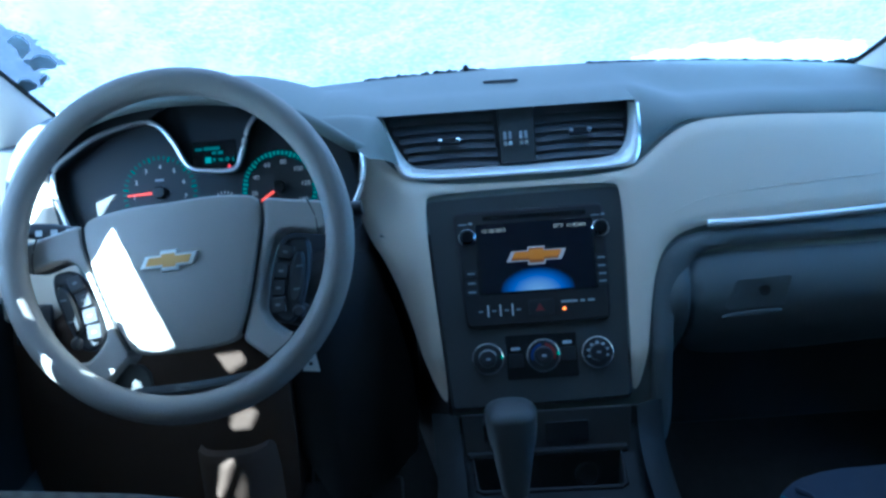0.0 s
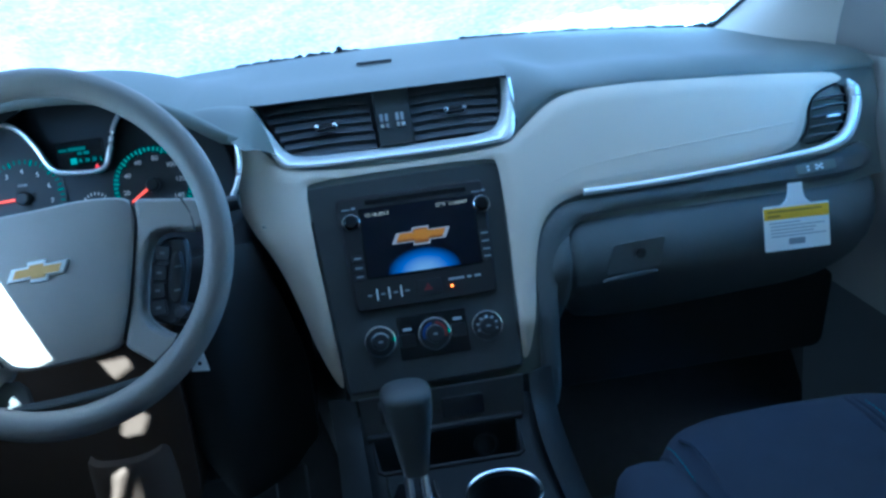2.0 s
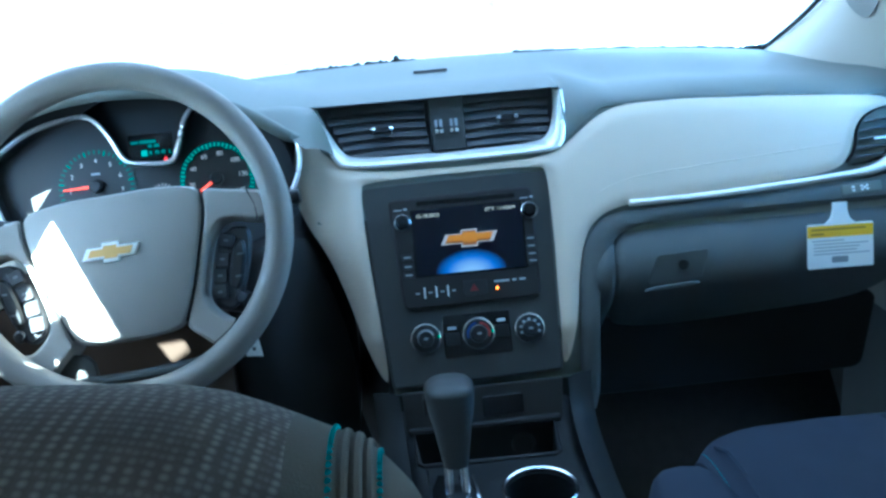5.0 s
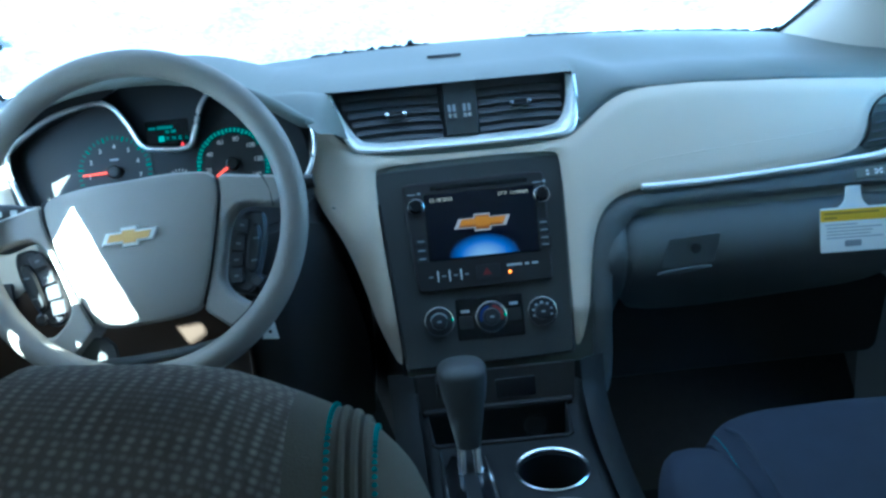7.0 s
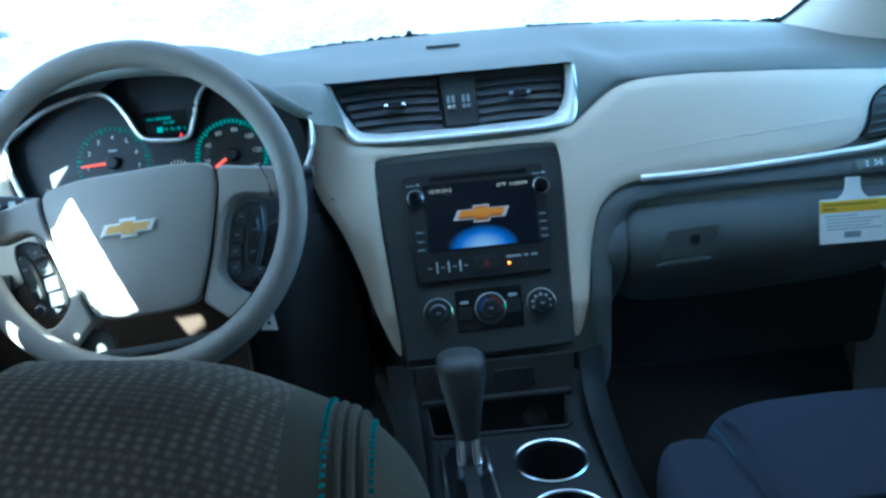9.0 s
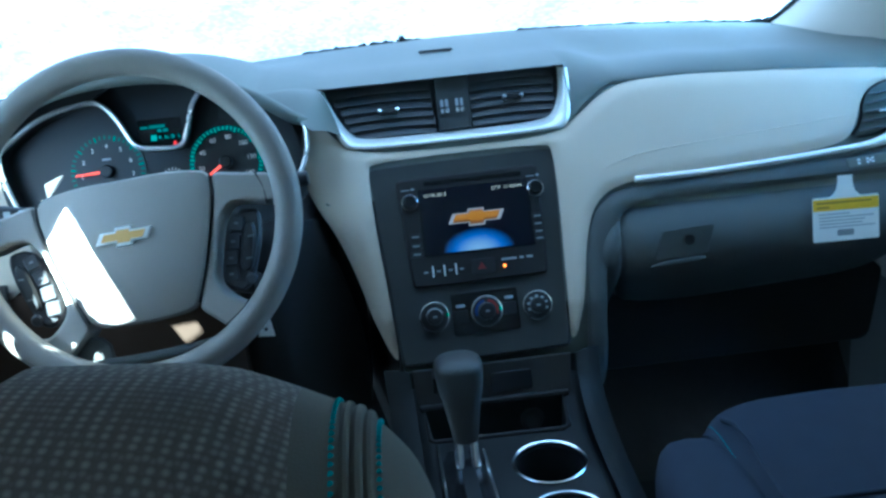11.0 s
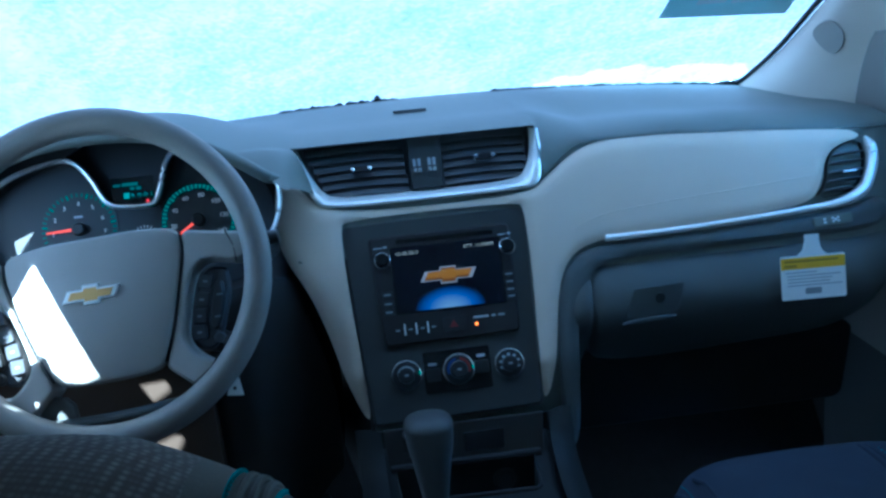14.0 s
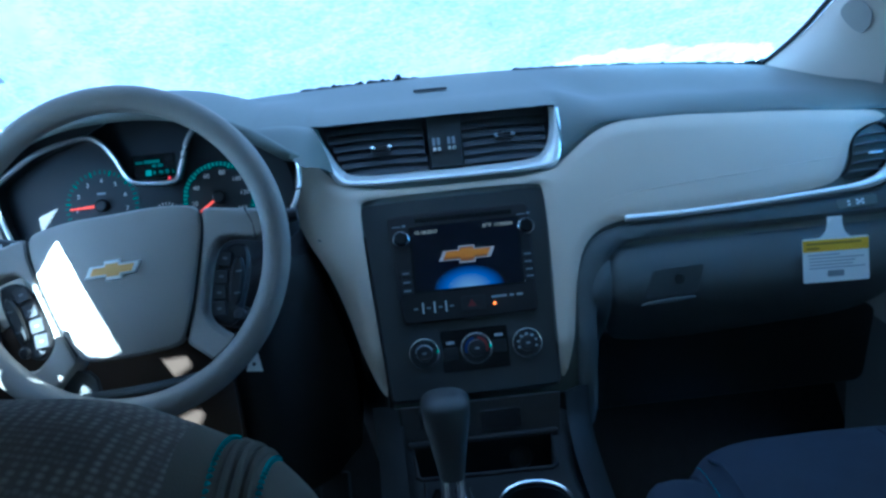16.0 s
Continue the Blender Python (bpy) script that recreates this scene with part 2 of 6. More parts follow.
def tube(bm, pts, radius, sides=10, closed=False, flat=1.0, up=None, caps=True):
    """A round or flattened bar along a line; radius may be a number or one for each point."""
    pts = [Vector(p) for p in pts]
    n, rings = len(pts), []
    for i, p in enumerate(pts):
        a = pts[(i - 1) % n] if closed or i else pts[0]
        b = pts[(i + 1) % n] if closed or i < n - 1 else pts[-1]
        d = (b - a).normalized()
        ref = Vector(up) if up else (Vector((0, 0, 1)) if abs(d.z) < 0.9 else Vector((0, 1, 0)))
        s = d.cross(ref).normalized()
        w = s.cross(d).normalized()
        r = radius[i] if isinstance(radius, (list, tuple)) else radius
        rings.append([bm.verts.new(p + r * (math.cos(k * math.tau / sides) * s + flat * math.sin(k * math.tau / sides) * w)) for k in range(sides)])
    for i in range(n if closed else n - 1):
        q, r = rings[i], rings[(i + 1) % n]
        for k in range(sides):
            bm.faces.new((q[k], q[(k + 1) % sides], r[(k + 1) % sides], r[k]))
    if not closed and caps:
        bm.faces.new(rings[0][::-1])
        bm.faces.new(rings[-1])
    return bm


def lathe(bm, profile, m=Matrix(), sides=32):
    """Turns (radius, height) about the pose's z axis; a radius of 0 closes it."""
    rings = []
    for r, h in profile:
        if r <= 1e-6:
            rings.append([bm.verts.new(m @ Vector((0, 0, h)))])
        else:
            rings.append([bm.verts.new(m @ Vector((r * math.cos(k * math.tau / sides), r * math.sin(k * math.tau / sides), h))) for k in range(sides)])
    for q, r in zip(rings, rings[1:]):
        for k in range(sides):
            a, b, c, d = q[k % len(q)], q[(k + 1) % len(q)], r[(k + 1) % len(r)], r[k % len(r)]
            vs = list(dict.fromkeys((a, b, c, d)))
            if len(vs) > 2:
                bm.faces.new(vs)
    return bm


def slab(bm, outline, m=Matrix(), depth=0.004, bevel=0.0012, base=0.0):
    """A flat plate with a chamfered rim: the outline lies in the pose's x-y plane and rises along its z."""
    n = len(outline)
    c = sum((Vector(p) for p in outline), Vector((0, 0))) / n
    area = sum(outline[i][0] * outline[(i + 1) % n][1] - outline[(i + 1) % n][0] * outline[i][1] for i in range(n))
    pts = [Vector(p) for p in (outline if area > 0 else outline[::-1])]

    def inset(d):
        res = []
        for i in range(n):
            e1, e2 = (pts[i] - pts[i - 1]).normalized(), (pts[(i + 1) % n] - pts[i]).normalized()
            nn = Vector((-e1.y - e2.y, e1.x + e2.x))
            nn = nn / max(nn.length, 1e-6)
            res.append(pts[i] + nn * d)
        return res
    loops = []
    for d, h in ((0, base), (0, base + depth - bevel), (bevel, base + depth)):
        loops.append([bm.verts.new(m @ Vector((p.x, p.y, h))) for p in inset(d)])
    for q, r in zip(loops, loops[1:]):
        for i in range(n):
            bm.faces.new((q[i], q[(i + 1) % n], r[(i + 1) % n], r[i]))
    bm.faces.new(loops[-1])
    bm.faces.new(loops[0][::-1])
    return bm


def rounded(x0, y0, x1, y1, r, k=5):
    out = []
    for cx, cy, a in ((x1 - r, y1 - r, 0), (x0 + r, y1 - r, 90), (x0 + r, y0 + r, 180), (x1 - r, y0 + r, 270)):
        for i in range(k + 1):
            t = radians(a + 90 * i / k)
            out.append((cx + r * math.cos(t), cy + r * math.sin(t)))
    return out


def grid(bm, nu, nv, fn, closed_u=False):
    """A sheet of quads; fn takes u, v from 0 to 1."""
    rows = [[bm.verts.new(fn(i / (nu if closed_u else nu - 1), j / (nv - 1))) for i in range(nu)] for j in range(nv)]
    for j in range(nv - 1):
        for i in range(nu if closed_u else nu - 1):
            k = (i + 1) % nu
            bm.faces.new((rows[j][i], rows[j][k], rows[j + 1][k], rows[j + 1][i]))
    return rows


def inside(poly, x, z):
    hit, j = False, len(poly) - 1
    for i in range(len(poly)):
        (xi, zi), (xj, zj) = poly[i], poly[j]
        if (zi > z) != (zj > z) and x < (xj - xi) * (z - zi) / (zj - zi) + xi:
            hit = not hit
        j = i
    return hit


def nearest(polys, x, z):
    p, best = Vector((x, z)), (9e9, None)
    for poly in polys:
        for i in range(len(poly)):
            a, b = Vector(poly[i - 1]), Vector(poly[i])
            d = b - a
            t = min(1, max(0, (p - a).dot(d) / max(d.length_squared, 1e-12)))
            q = a + d * t
            if (q - p).length < best[0]:
                best = ((q - p).length, q)
    return best


def region(bm, outline, face, lift=0.0, cell=0.008, back=0.012, edge=0.006, holes=()):
    """A panel over the dash's face: the outline in x and z, laid on y = face(x, z), raised by lift with a rounded rim, its edge turned in."""
    polys = [[tuple(p) for p in outline]] + [[tuple(p) for p in h] for h in holes]
    xs, zs = [p[0] for p in polys[0]], [p[1] for p in polys[0]]
    nx, nz = int((max(xs) - min(xs)) / cell) + 3, int((max(zs) - min(zs)) / cell) + 3
    x0, z0 = min(xs) - cell, min(zs) - cell
    keep = set()
    for i in range(nx):
        for k in range(nz):
            x, z = x0 + (i + 0.5) * cell, z0 + (k + 0.5) * cell
            if inside(polys[0], x, z) and not any(inside(h, x, z) for h in polys[1:]):
                keep.add((i, k))
    verts = {}

    def vert(i, k):
        if (i, k) not in verts:
            x, z = x0 + i * cell, z0 + k * cell
            d, q = nearest(polys, x, z)
            rim = any((i + a, k + b) not in keep for a in (-1, 0) for b in (-1, 0))
            if rim:
                x, z, d = q.x, q.y, 0.0
            up = lift * (1 - (1 - min(d / edge, 1)) ** 2)
            verts[i, k] = bm.verts.new((x, face(x, z) - up, z))
        return verts[i, k]
    faces = []
    for i, k in sorted(keep):
        try:
            faces.append(bm.faces.new((vert(i, k), vert(i + 1, k), vert(i + 1, k + 1), vert(i, k + 1))))
        except ValueError:
            pass
    rim = [e for e in bm.edges if e.is_boundary]
    ret = bmesh.ops.extrude_edge_only(bm, edges=rim)
    for g in ret["geom"]:
        if isinstance(g, bmesh.types.BMVert):
            g.co.y += back
    return bm


def puff(bm, half, m=Matrix(), power=4.0, nu=40, nv=24, shape=None):
    """A stuffed block: a superellipsoid of the given half sizes; shape may bend each point."""
    def fn(u, v):
        a, b = u * math.tau, (v - 0.5) * math.pi
        sg = lambda w: math.copysign(abs(w) ** (2 / power), w)
        p = Vector((half[0] * sg(math.cos(b)) * sg(math.cos(a)), half[1] * sg(math.cos(b)) * sg(math.sin(a)), half[2] * sg(math.sin(b))))
        return m @ (shape(p) if shape else p)
    rows = grid(bm, nu, nv, fn, closed_u=True)
    bmesh.ops.remove_doubles(bm, verts=bm.verts[:], dist=1e-5)
    return bm


def block(bm, x0, x1, y0, y1, z0, z1, bevel=0.004, m=Matrix()):
    ret = bmesh.ops.create_cube(bm, size=1.0)
    for v in ret["verts"]:
        v.co = m @ Vector((x0 + (v.co.x + 0.5) * (x1 - x0), y0 + (v.co.y + 0.5) * (y1 - y0), z0 + (v.co.z + 0.5) * (z1 - z0)))
    if bevel:
        es = list({e for v in ret["verts"] for e in v.link_edges})
        bmesh.ops.bevel(bm, geom=es, offset=bevel, segments=2, profile=0.5, affect="EDGES", clamp_overlap=True)
    return bm


def words(text, size, m, material, parent, name="legend", depth=0.0):
    """Flat lettering in the built-in font, centred on the pose."""
    cu = bpy.data.curves.new(name, "FONT")
    cu.body, cu.size, cu.align_x, cu.align_y, cu.extrude = text, size, "CENTER", "CENTER", depth
    tmp = bpy.data.objects.new(name, cu)
    scene.collection.objects.link(tmp)
    bpy.context.view_layer.update()
    me = bpy.data.meshes.new_from_object(tmp.evaluated_get(bpy.context.evaluated_depsgraph_get()))
    bpy.data.objects.remove(tmp)
    bpy.data.curves.remove(cu)
    me.transform(m)
    me.materials.clear()
    me.materials.append(material)
    o = new(name, me)
    o.parent = parent
    o.matrix_parent_inverse = world_of(parent).inverted()
    return o


def frame_of(origin, tilt):
    """A plate's pose: x to the right, y up along a face that leans forward by tilt degrees, z towards the seats."""
    s, c = math.sin(radians(tilt)), math.cos(radians(tilt))
    return Matrix(((1, 0, 0, origin[0]), (0, s, -c, origin[1]), (0, c, s, origin[2]), (0, 0, 0, 1)))


def ease(a, b, x):
    t = min(1, max(0, (x - a) / (b - a)))
    return t * t * (3 - 2 * t)


# ---- the dash's shape ----
def face(x, z):
    """The dash's front: how far ahead it lies at a place across and a height."""
    y = 1.05 + 0.44 * (z - 0.5) if z > 0.5 else 1.05 + 0.10 * (z - 0.5)
    y += 0.030 * ease(0.60, 0.72, x)
    return y


WS_Y, WS_Z, WS_SLOPE = 1.56, 0.837, 0.573     # the windscreen's plane


def screen_y(z):
    return WS_Y - (z - WS_Z) / WS_SLOPE


def base_z(x):
    return 0.837 - 0.050 * (abs(x) / 0.7) ** 2


def hood_lip(x):
    if x > -0.435:
        return 0.775 + 0.099 * (1 - abs((x + 0.435) / 0.235) ** 2.3)
    return 0.874 - 0.149 * (abs(x + 0.43) / 0.285) ** 2.5


def front_edge(x):
    """Where the top pad begins: how far ahead, and how high."""
    if x < -0.285:
        far_left = 1 - ease(-0.735, -0.71, x)
        lip_z = max(hood_lip(x), 0.79 if x > -0.45 else 0.725) * (1 - far_left) + 0.735 * far_left
        return 1.062 + 0.045 * ease(0.50, 0.62, -x) + 0.05 * far_left, lip_z - 0.014 * ease(0.57, 0.63, -x)
    if x < -0.207:     # down the flank of the instrument hood
        s = (x + 0.285) / 0.078
        return 1.066 + (face(0, 0.817) - 1.071) * s, hood_lip(-0.285) - 0.003 + (0.820 - hood_lip(-0.285)) * s + 0.004 * math.sin(s * math.pi)
    if x < 0.153:      # straight over the middle vents
        return 1.172 + (face(0, 0.817) - 1.177) * (1 - ease(-0.207, -0.180, x)), 0.817 + 0.001 * ease(-0.207, -0.18, x)
    # down beside the vent, then along the cream panel's upper edge
    z = 0.784 - 0.006 * ease(0.33, 0.45, x) - 0.012 * ease(0.45, 0.63, x) - 0.006 * ease(0.62, 0.70, x) - 0.046 * (1 - min(1, (x - 0.153) / 0.070)) ** 1.3
    return face(x, z) + 0.002, z


def top_point(x, v):
    y0, z0 = front_edge(x)
    zb = base_z(x)
    yb = screen_y(zb)
    v = v ** 1.7
    y = y0 + (yb - y0) * v
    if x < 0.153:
        drv = 1 - ease(-0.30, -0.17, x)
        high = z0 + (0.010 + 0.002 * drv) * (1 - (1 - min(v / 0.28, 1)) ** 2)
    else:
        pas = ease(0.15, 0.25, x)
        roll = math.sqrt(1 - (1 - min((y - y0) / (0.085 + 0.03 * (1 - pas)), 1)) ** 2)
        high = z0 + (0.828 - 0.022 * pas - 0.006 * ease(0.33, 0.45, x) - 0.012 * ease(0.45, 0.63, x) - 0.006 * ease(0.62, 0.70, x) - z0) * roll
    fall = ease(0.28, 0.85, v)
    return Vector((x, y, high * (1 - fall) + zb * fall))


# ---- ground and sky line ----
bm = bmesh.new()
grid(bm, 41, 41, lambda u, v: Vector(((u - 0.5) * 1600, (v - 0.5) * 1600, -0.55)))
ground = tagged(link_mesh("ground", bm, SNOW), "flat snow-covered ground of a parking lot", "ground", kind="structure")

# ---- car shell ----
IN = 0.735     # half the cabin's width at the doors


def panel_quad(bm, pts, thick):
    """A wall plate with thickness from four corners."""
    a, b, c, d = (Vector(p) for p in pts)
    n = (b - a).cross(d - a).normalized() * thick
    q = [bm.verts.new(p) for p in (a, b, c, d)]
    r = [bm.verts.new(p + n) for p in (a, b, c, d)]
    bm.faces.new(q)
    bm.faces.new(r[::-1])
    for i in range(4):
        bm.faces.new((q[i], r[i], r[(i + 1) % 4], q[(i + 1) % 4]))
    return bm


bm = bmesh.new()
block(bm, -0.78, 0.78, -2.2, 1.35, -0.04, 0.0, 0)
floor = tagged(link_mesh("floor", bm, CARPET), "dark carpeted cabin floor", "floor", kind="structure")
bm = bmesh.new()
panel_quad(bm, ((-0.78, 1.30, 0.0), (0.78, 1.30, 0.0), (0.78, 1.52, 0.28), (-0.78, 1.52, 0.28)), -0.03)
panel_quad(bm, ((-0.78, 1.52, 0.28), (0.78, 1.52, 0.28), (0.78, 1.62, 0.80), (-0.78, 1.62, 0.80)), -0.03)
tagged(link_mesh("wall_front", bm, CARPET, smooth=False), "dark carpeted toe board under the dash", "wall", kind="structure")

# roof, with a header over the windscreen
HEAD_Y = screen_y(1.245)
bm = bmesh.new()
grid(bm, 25, 31, lambda u, v: Vector(((u - 0.5) * 1.36, HEAD_Y - v * (HEAD_Y + 2.2), 1.245 + 0.05 * (1 - (2 * u - 1) ** 4) * ease(0, 0.2, v))))
grid(bm, 25, 2, lambda u, v: Vector(((u - 0.5) * 1.36, HEAD_Y - v * 0.002, 1.245 + 0.10 * v)))
grid(bm, 2, 2, lambda u, v: Vector(((u - 0.5) * 1.7, HEAD_Y - v * (HEAD_Y + 2.2), 1.345)))
tagged(link_mesh("ceiling", bm, HEADLINER), "pale beige cloth headliner", "ceiling", kind="structure")
bm = bmesh.new()
block(bm, -0.80, 0.80, -2.24, -2.2, -0.04, 0.80, 0)
block(bm, -0.80, 0.80, -2.24, -2.2, 1.20, 1.36, 0)
block(bm, -0.80, -0.62, -2.24, -2.2, 0.80, 1.20, 0)
block(bm, 0.62, 0.80, -2.24, -2.2, 0.80, 1.20, 0)
tagged(link_mesh("wall_back", bm, PILLAR, smooth=False), "light trim round the rear hatch window", "wall", kind="structure")


def window_pillar(side, y, width, name, lean=0.0):
    bm = bmesh.new()
    grid(bm, 9, 14, lambda u, v: Vector((side * (IN - 0.01 - 0.045 * v ** 1.3 - 0.02 * math.sin(u * math.pi)), y + (u - 0.5) * width + lean * v, 0.76 + 0.52 * v)))
    grid(bm, 2, 14, lambda u, v: Vector((side * (IN + 0.05 - 0.05 * v ** 1.3), y + (u - 0.5) * width + lean * v, 0.76 + 0.52 * v)))
    return tagged(link_mesh(name, bm, PILLAR), "light grey moulded pillar trim", "pillar", kind="structure")


for side, nm in ((-1, "left"), (1, "right")):
    window_pillar(side, 0.16, 0.16, "pillar_b_" + nm, -0.10)
    window_pillar(side, -0.86, 0.14, "pillar_c_" + nm)
    window_pillar(side, -2.1, 0.3, "pillar_d_" + nm)
    bm = bmesh.new()
    block(bm, min(side * 0.66, side * 0.80), max(side * 0.66, side * 0.80), -2.2, 0.80, 1.215, 1.34, 0.01)
    tagged(link_mesh("roof_rail_" + nm, bm, HEADLINER), "pale cloth-covered roof rail above the side windows", "trim", kind="structure")
    bm = bmesh.new()
    block(bm, min(side * IN, side * 0.80), max(side * IN, side * 0.80), -2.2, 0.10, 0.0, 0.78, 0.01)
    tagged(link_mesh("wall_side_" + nm, bm, DARKTRIM), "dark rear side trim panel", "wall", kind="structure")

# sheets added over the unseen side and rear windows, to set fill and mask sun
def frosted(name, pts, label, material=SIDE_FILL):
    bm = bmesh.new()
    n = len(pts)
    bm.faces.new([bm.verts.new(p) for p in pts])
    ret = bmesh.ops.extrude_face_region(bm, geom=bm.faces[:])
    for g in ret["geom"]:
        if isinstance(g, bmesh.types.BMVert):
            g.co += Vector((0.004 if abs(pts[0][0]) > 0.7 and abs(pts[1][0]) > 0.7 else 0, 0 if abs(pts[0][0]) > 0.7 and abs(pts[1][0]) > 0.7 else 0.004, 0))
    return tagged(link_mesh(name, bm, material, smooth=False), label, "window", kind="structure")


frosted("window_2", [(-0.745, -2.2, 0.76), (-0.745, 0.10, 0.76), (-0.745, 0.10, 1.26), (-0.745, -2.2, 1.26)], "rear side window with an unseen sheet setting the fill light", REAR_FILL)
frosted("window_3", [(0.745, -2.2, 0.76), (0.745, 0.10, 0.76), (0.745, 0.10, 1.26), (0.745, -2.2, 1.26)], "rear side window with an unseen sheet setting the fill light", REAR_FILL)
frosted("window_4", [(-0.66, -2.215, 0.78), (0.66, -2.215, 0.78), (0.66, -2.215, 1.22), (-0.66, -2.215, 1.22)], "hatch window with an unseen sheet setting the fill light", REAR_FILL)
SUN_GAPS = [   # gaps placed so the sun patches fit the camera's view: across and up
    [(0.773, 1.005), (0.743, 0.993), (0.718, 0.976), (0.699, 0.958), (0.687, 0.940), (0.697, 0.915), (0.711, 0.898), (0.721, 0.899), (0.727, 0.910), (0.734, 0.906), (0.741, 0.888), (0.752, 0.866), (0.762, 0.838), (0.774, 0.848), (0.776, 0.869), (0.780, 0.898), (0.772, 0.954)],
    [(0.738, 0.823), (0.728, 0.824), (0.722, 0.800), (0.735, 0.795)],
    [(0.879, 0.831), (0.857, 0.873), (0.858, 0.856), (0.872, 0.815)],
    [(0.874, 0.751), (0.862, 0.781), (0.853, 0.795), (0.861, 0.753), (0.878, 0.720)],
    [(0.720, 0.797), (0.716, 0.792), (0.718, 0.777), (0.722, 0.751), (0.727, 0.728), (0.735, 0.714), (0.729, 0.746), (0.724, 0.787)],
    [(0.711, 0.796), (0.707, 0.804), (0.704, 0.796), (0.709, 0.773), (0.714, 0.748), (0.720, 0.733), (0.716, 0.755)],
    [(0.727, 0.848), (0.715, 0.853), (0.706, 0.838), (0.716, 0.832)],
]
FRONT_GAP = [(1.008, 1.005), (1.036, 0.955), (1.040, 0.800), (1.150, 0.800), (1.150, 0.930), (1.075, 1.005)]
frosted("window_5", [(-0.745, 0.10, 0.68), (-0.745, 0.62, 0.68), (-0.745, 0.62, 1.26), (-0.745, 0.10, 1.26)], "unseen sheet on the driver's window, added to block the sun", SUN_MASK)
frosted("window_9", [(-0.745, 0.62, 1.02), (-0.745, 1.09, 1.02), (-0.745, 1.00, 1.30), (-0.745, 0.62, 1.30)], "unseen sheet on the driver's window, added to block the sun", SUN_MASK)
GAP_AREA = [(0.650, 0.710), (0.905, 0.710), (0.905, 1.015), (0.650, 1.015)]
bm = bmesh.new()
region(bm, [(0.62, 0.68), (1.16, 0.68), (1.16, 0.93), (1.09, 1.02), (0.62, 1.02)], lambda x, z: 0.0, 0, 0.006, 0.004, 0.004, holes=[FRONT_GAP, GAP_AREA])
region(bm, GAP_AREA, lambda x, z: 0.0, 0, 0.0022, 0.004, 0.004, holes=SUN_GAPS)
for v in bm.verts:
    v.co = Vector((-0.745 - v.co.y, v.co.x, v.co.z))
tagged(link_mesh("window_7", bm, SUN_MASK, smooth=False), "unseen sheet on the driver's window, gaps shaped for the sun patches", "window", kind="structure")
frosted("window_6", [(0.745, 0.10, 0.76), (0.745, 0.97, 0.76), (0.745, 0.97, 0.97), (0.745, 0.70, 1.26), (0.745, 0.10, 1.26)], "passenger's window with an added sheet as warm fill light")
pane = frosted("window_8", [(0.745, 0.974, 0.76), (0.745, 1.125, 0.76), (0.745, 1.125, 0.90), (0.745, 0.974, 0.966)], "clear front corner of the passenger's window", GLASS)
pane.visible_shadow = False
for side, nm in ((-1, "left"), (1, "right")):
    bm = bmesh.new()
    block(bm, min(side * 0.74, side * 0.90), max(side * 0.74, side * 0.90), 1.31, 1.75, -0.04, 0.79, 0.004)
    tagged(link_mesh("wall_cowl_" + nm, bm, DARKTRIM), "dark kick panel beside the footwell", "wall", kind="structure")

# windscreen: glass with a sheet of snow outside it
WSX = 0.695


def ws_point(u, v, off=0.0):
    zb = 0.790
    z = zb + v * (1.245 - zb)
    x = -0.88 + (WSX + 0.03 - 0.02 * v + 0.88) * u
    n = Vector((0, WS_SLOPE, 1)).normalized()
    return Vector((x, screen_y(z), z)) + n * (off + 0.0)


def flare(z):
    """How far the pillar's foot spreads over the corner of the dash."""
    return 0.030 * max(0.0, 1 - (z - 0.79) / 0.10) ** 2


wind = empty("window_1", (0, 1.56, 0.79), "windscreen covered in a sheet of frosted snow", "windscreen", kind="structure")
CLEAR = [(-0.92, 0.835), (-0.862, 0.848), (-0.846, 0.857), (-0.812, 0.868), (-0.785, 0.886), (-0.785, 0.894), (-0.772, 0.901), (-0.742, 0.901), (-0.741, 0.912), (-0.750, 0.930), (-0.750, 0.949), (-0.757, 0.962), (-0.772, 0.968), (-0.80, 1.02), (-0.92, 1.02)]
bm = bmesh.new()
rnd = random.Random(4)


def snow_pt(u, v):
    p = ws_point(u, v, 0.012)
    n = noise.fractal(p * 9, 1.0, 2.0, 5)
    return p + Vector((0, WS_SLOPE, 1)).normalized() * (0.004 * n)


grid(bm, 300, 140, snow_pt)
gone = [f for f in bm.faces if inside(CLEAR, f.calc_center_median().x + 0.010 * noise.noise(f.calc_center_median() * 60), f.calc_center_median().z + 0.006 * noise.noise(f.calc_center_median() * 38 + Vector((5, 0, 0))))]
THIN = [(0.20, 0.80), (0.24, 0.832), (0.30, 0.852), (0.42, 0.856), (0.55, 0.846), (0.66, 0.838), (0.70, 0.80)]
thin = [f for f in bm.faces if inside(THIN, f.calc_center_median().x + 0.02 * noise.noise(f.calc_center_median() * 30), f.calc_center_median().z + 0.010 * noise.noise(f.calc_center_median() * 22))]
quads = [[v.co.copy() for v in f.verts] for f in thin]
pale = [[v.co.copy() for v in f.verts] for f in gone]
bmesh.ops.delete(bm, geom=list({*gone, *thin}), context="FACES")
bt = bmesh.new()
for q in quads:
    bt.faces.new([bt.verts.new(c) for c in q])
bmesh.ops.remove_doubles(bt, verts=bt.verts[:], dist=1e-5)
bi = bmesh.new()
for q in pale:
    bi.faces.new([bi.verts.new(c) for c in q])
bmesh.ops.remove_doubles(bi, verts=bi.verts[:], dist=1e-5)
part("ice_film", bi, ICE, wind, "bluish film of ice where the snow has gone")
part("thin_snow", bt, FROST, wind, "brighter strip where the snow is thin")
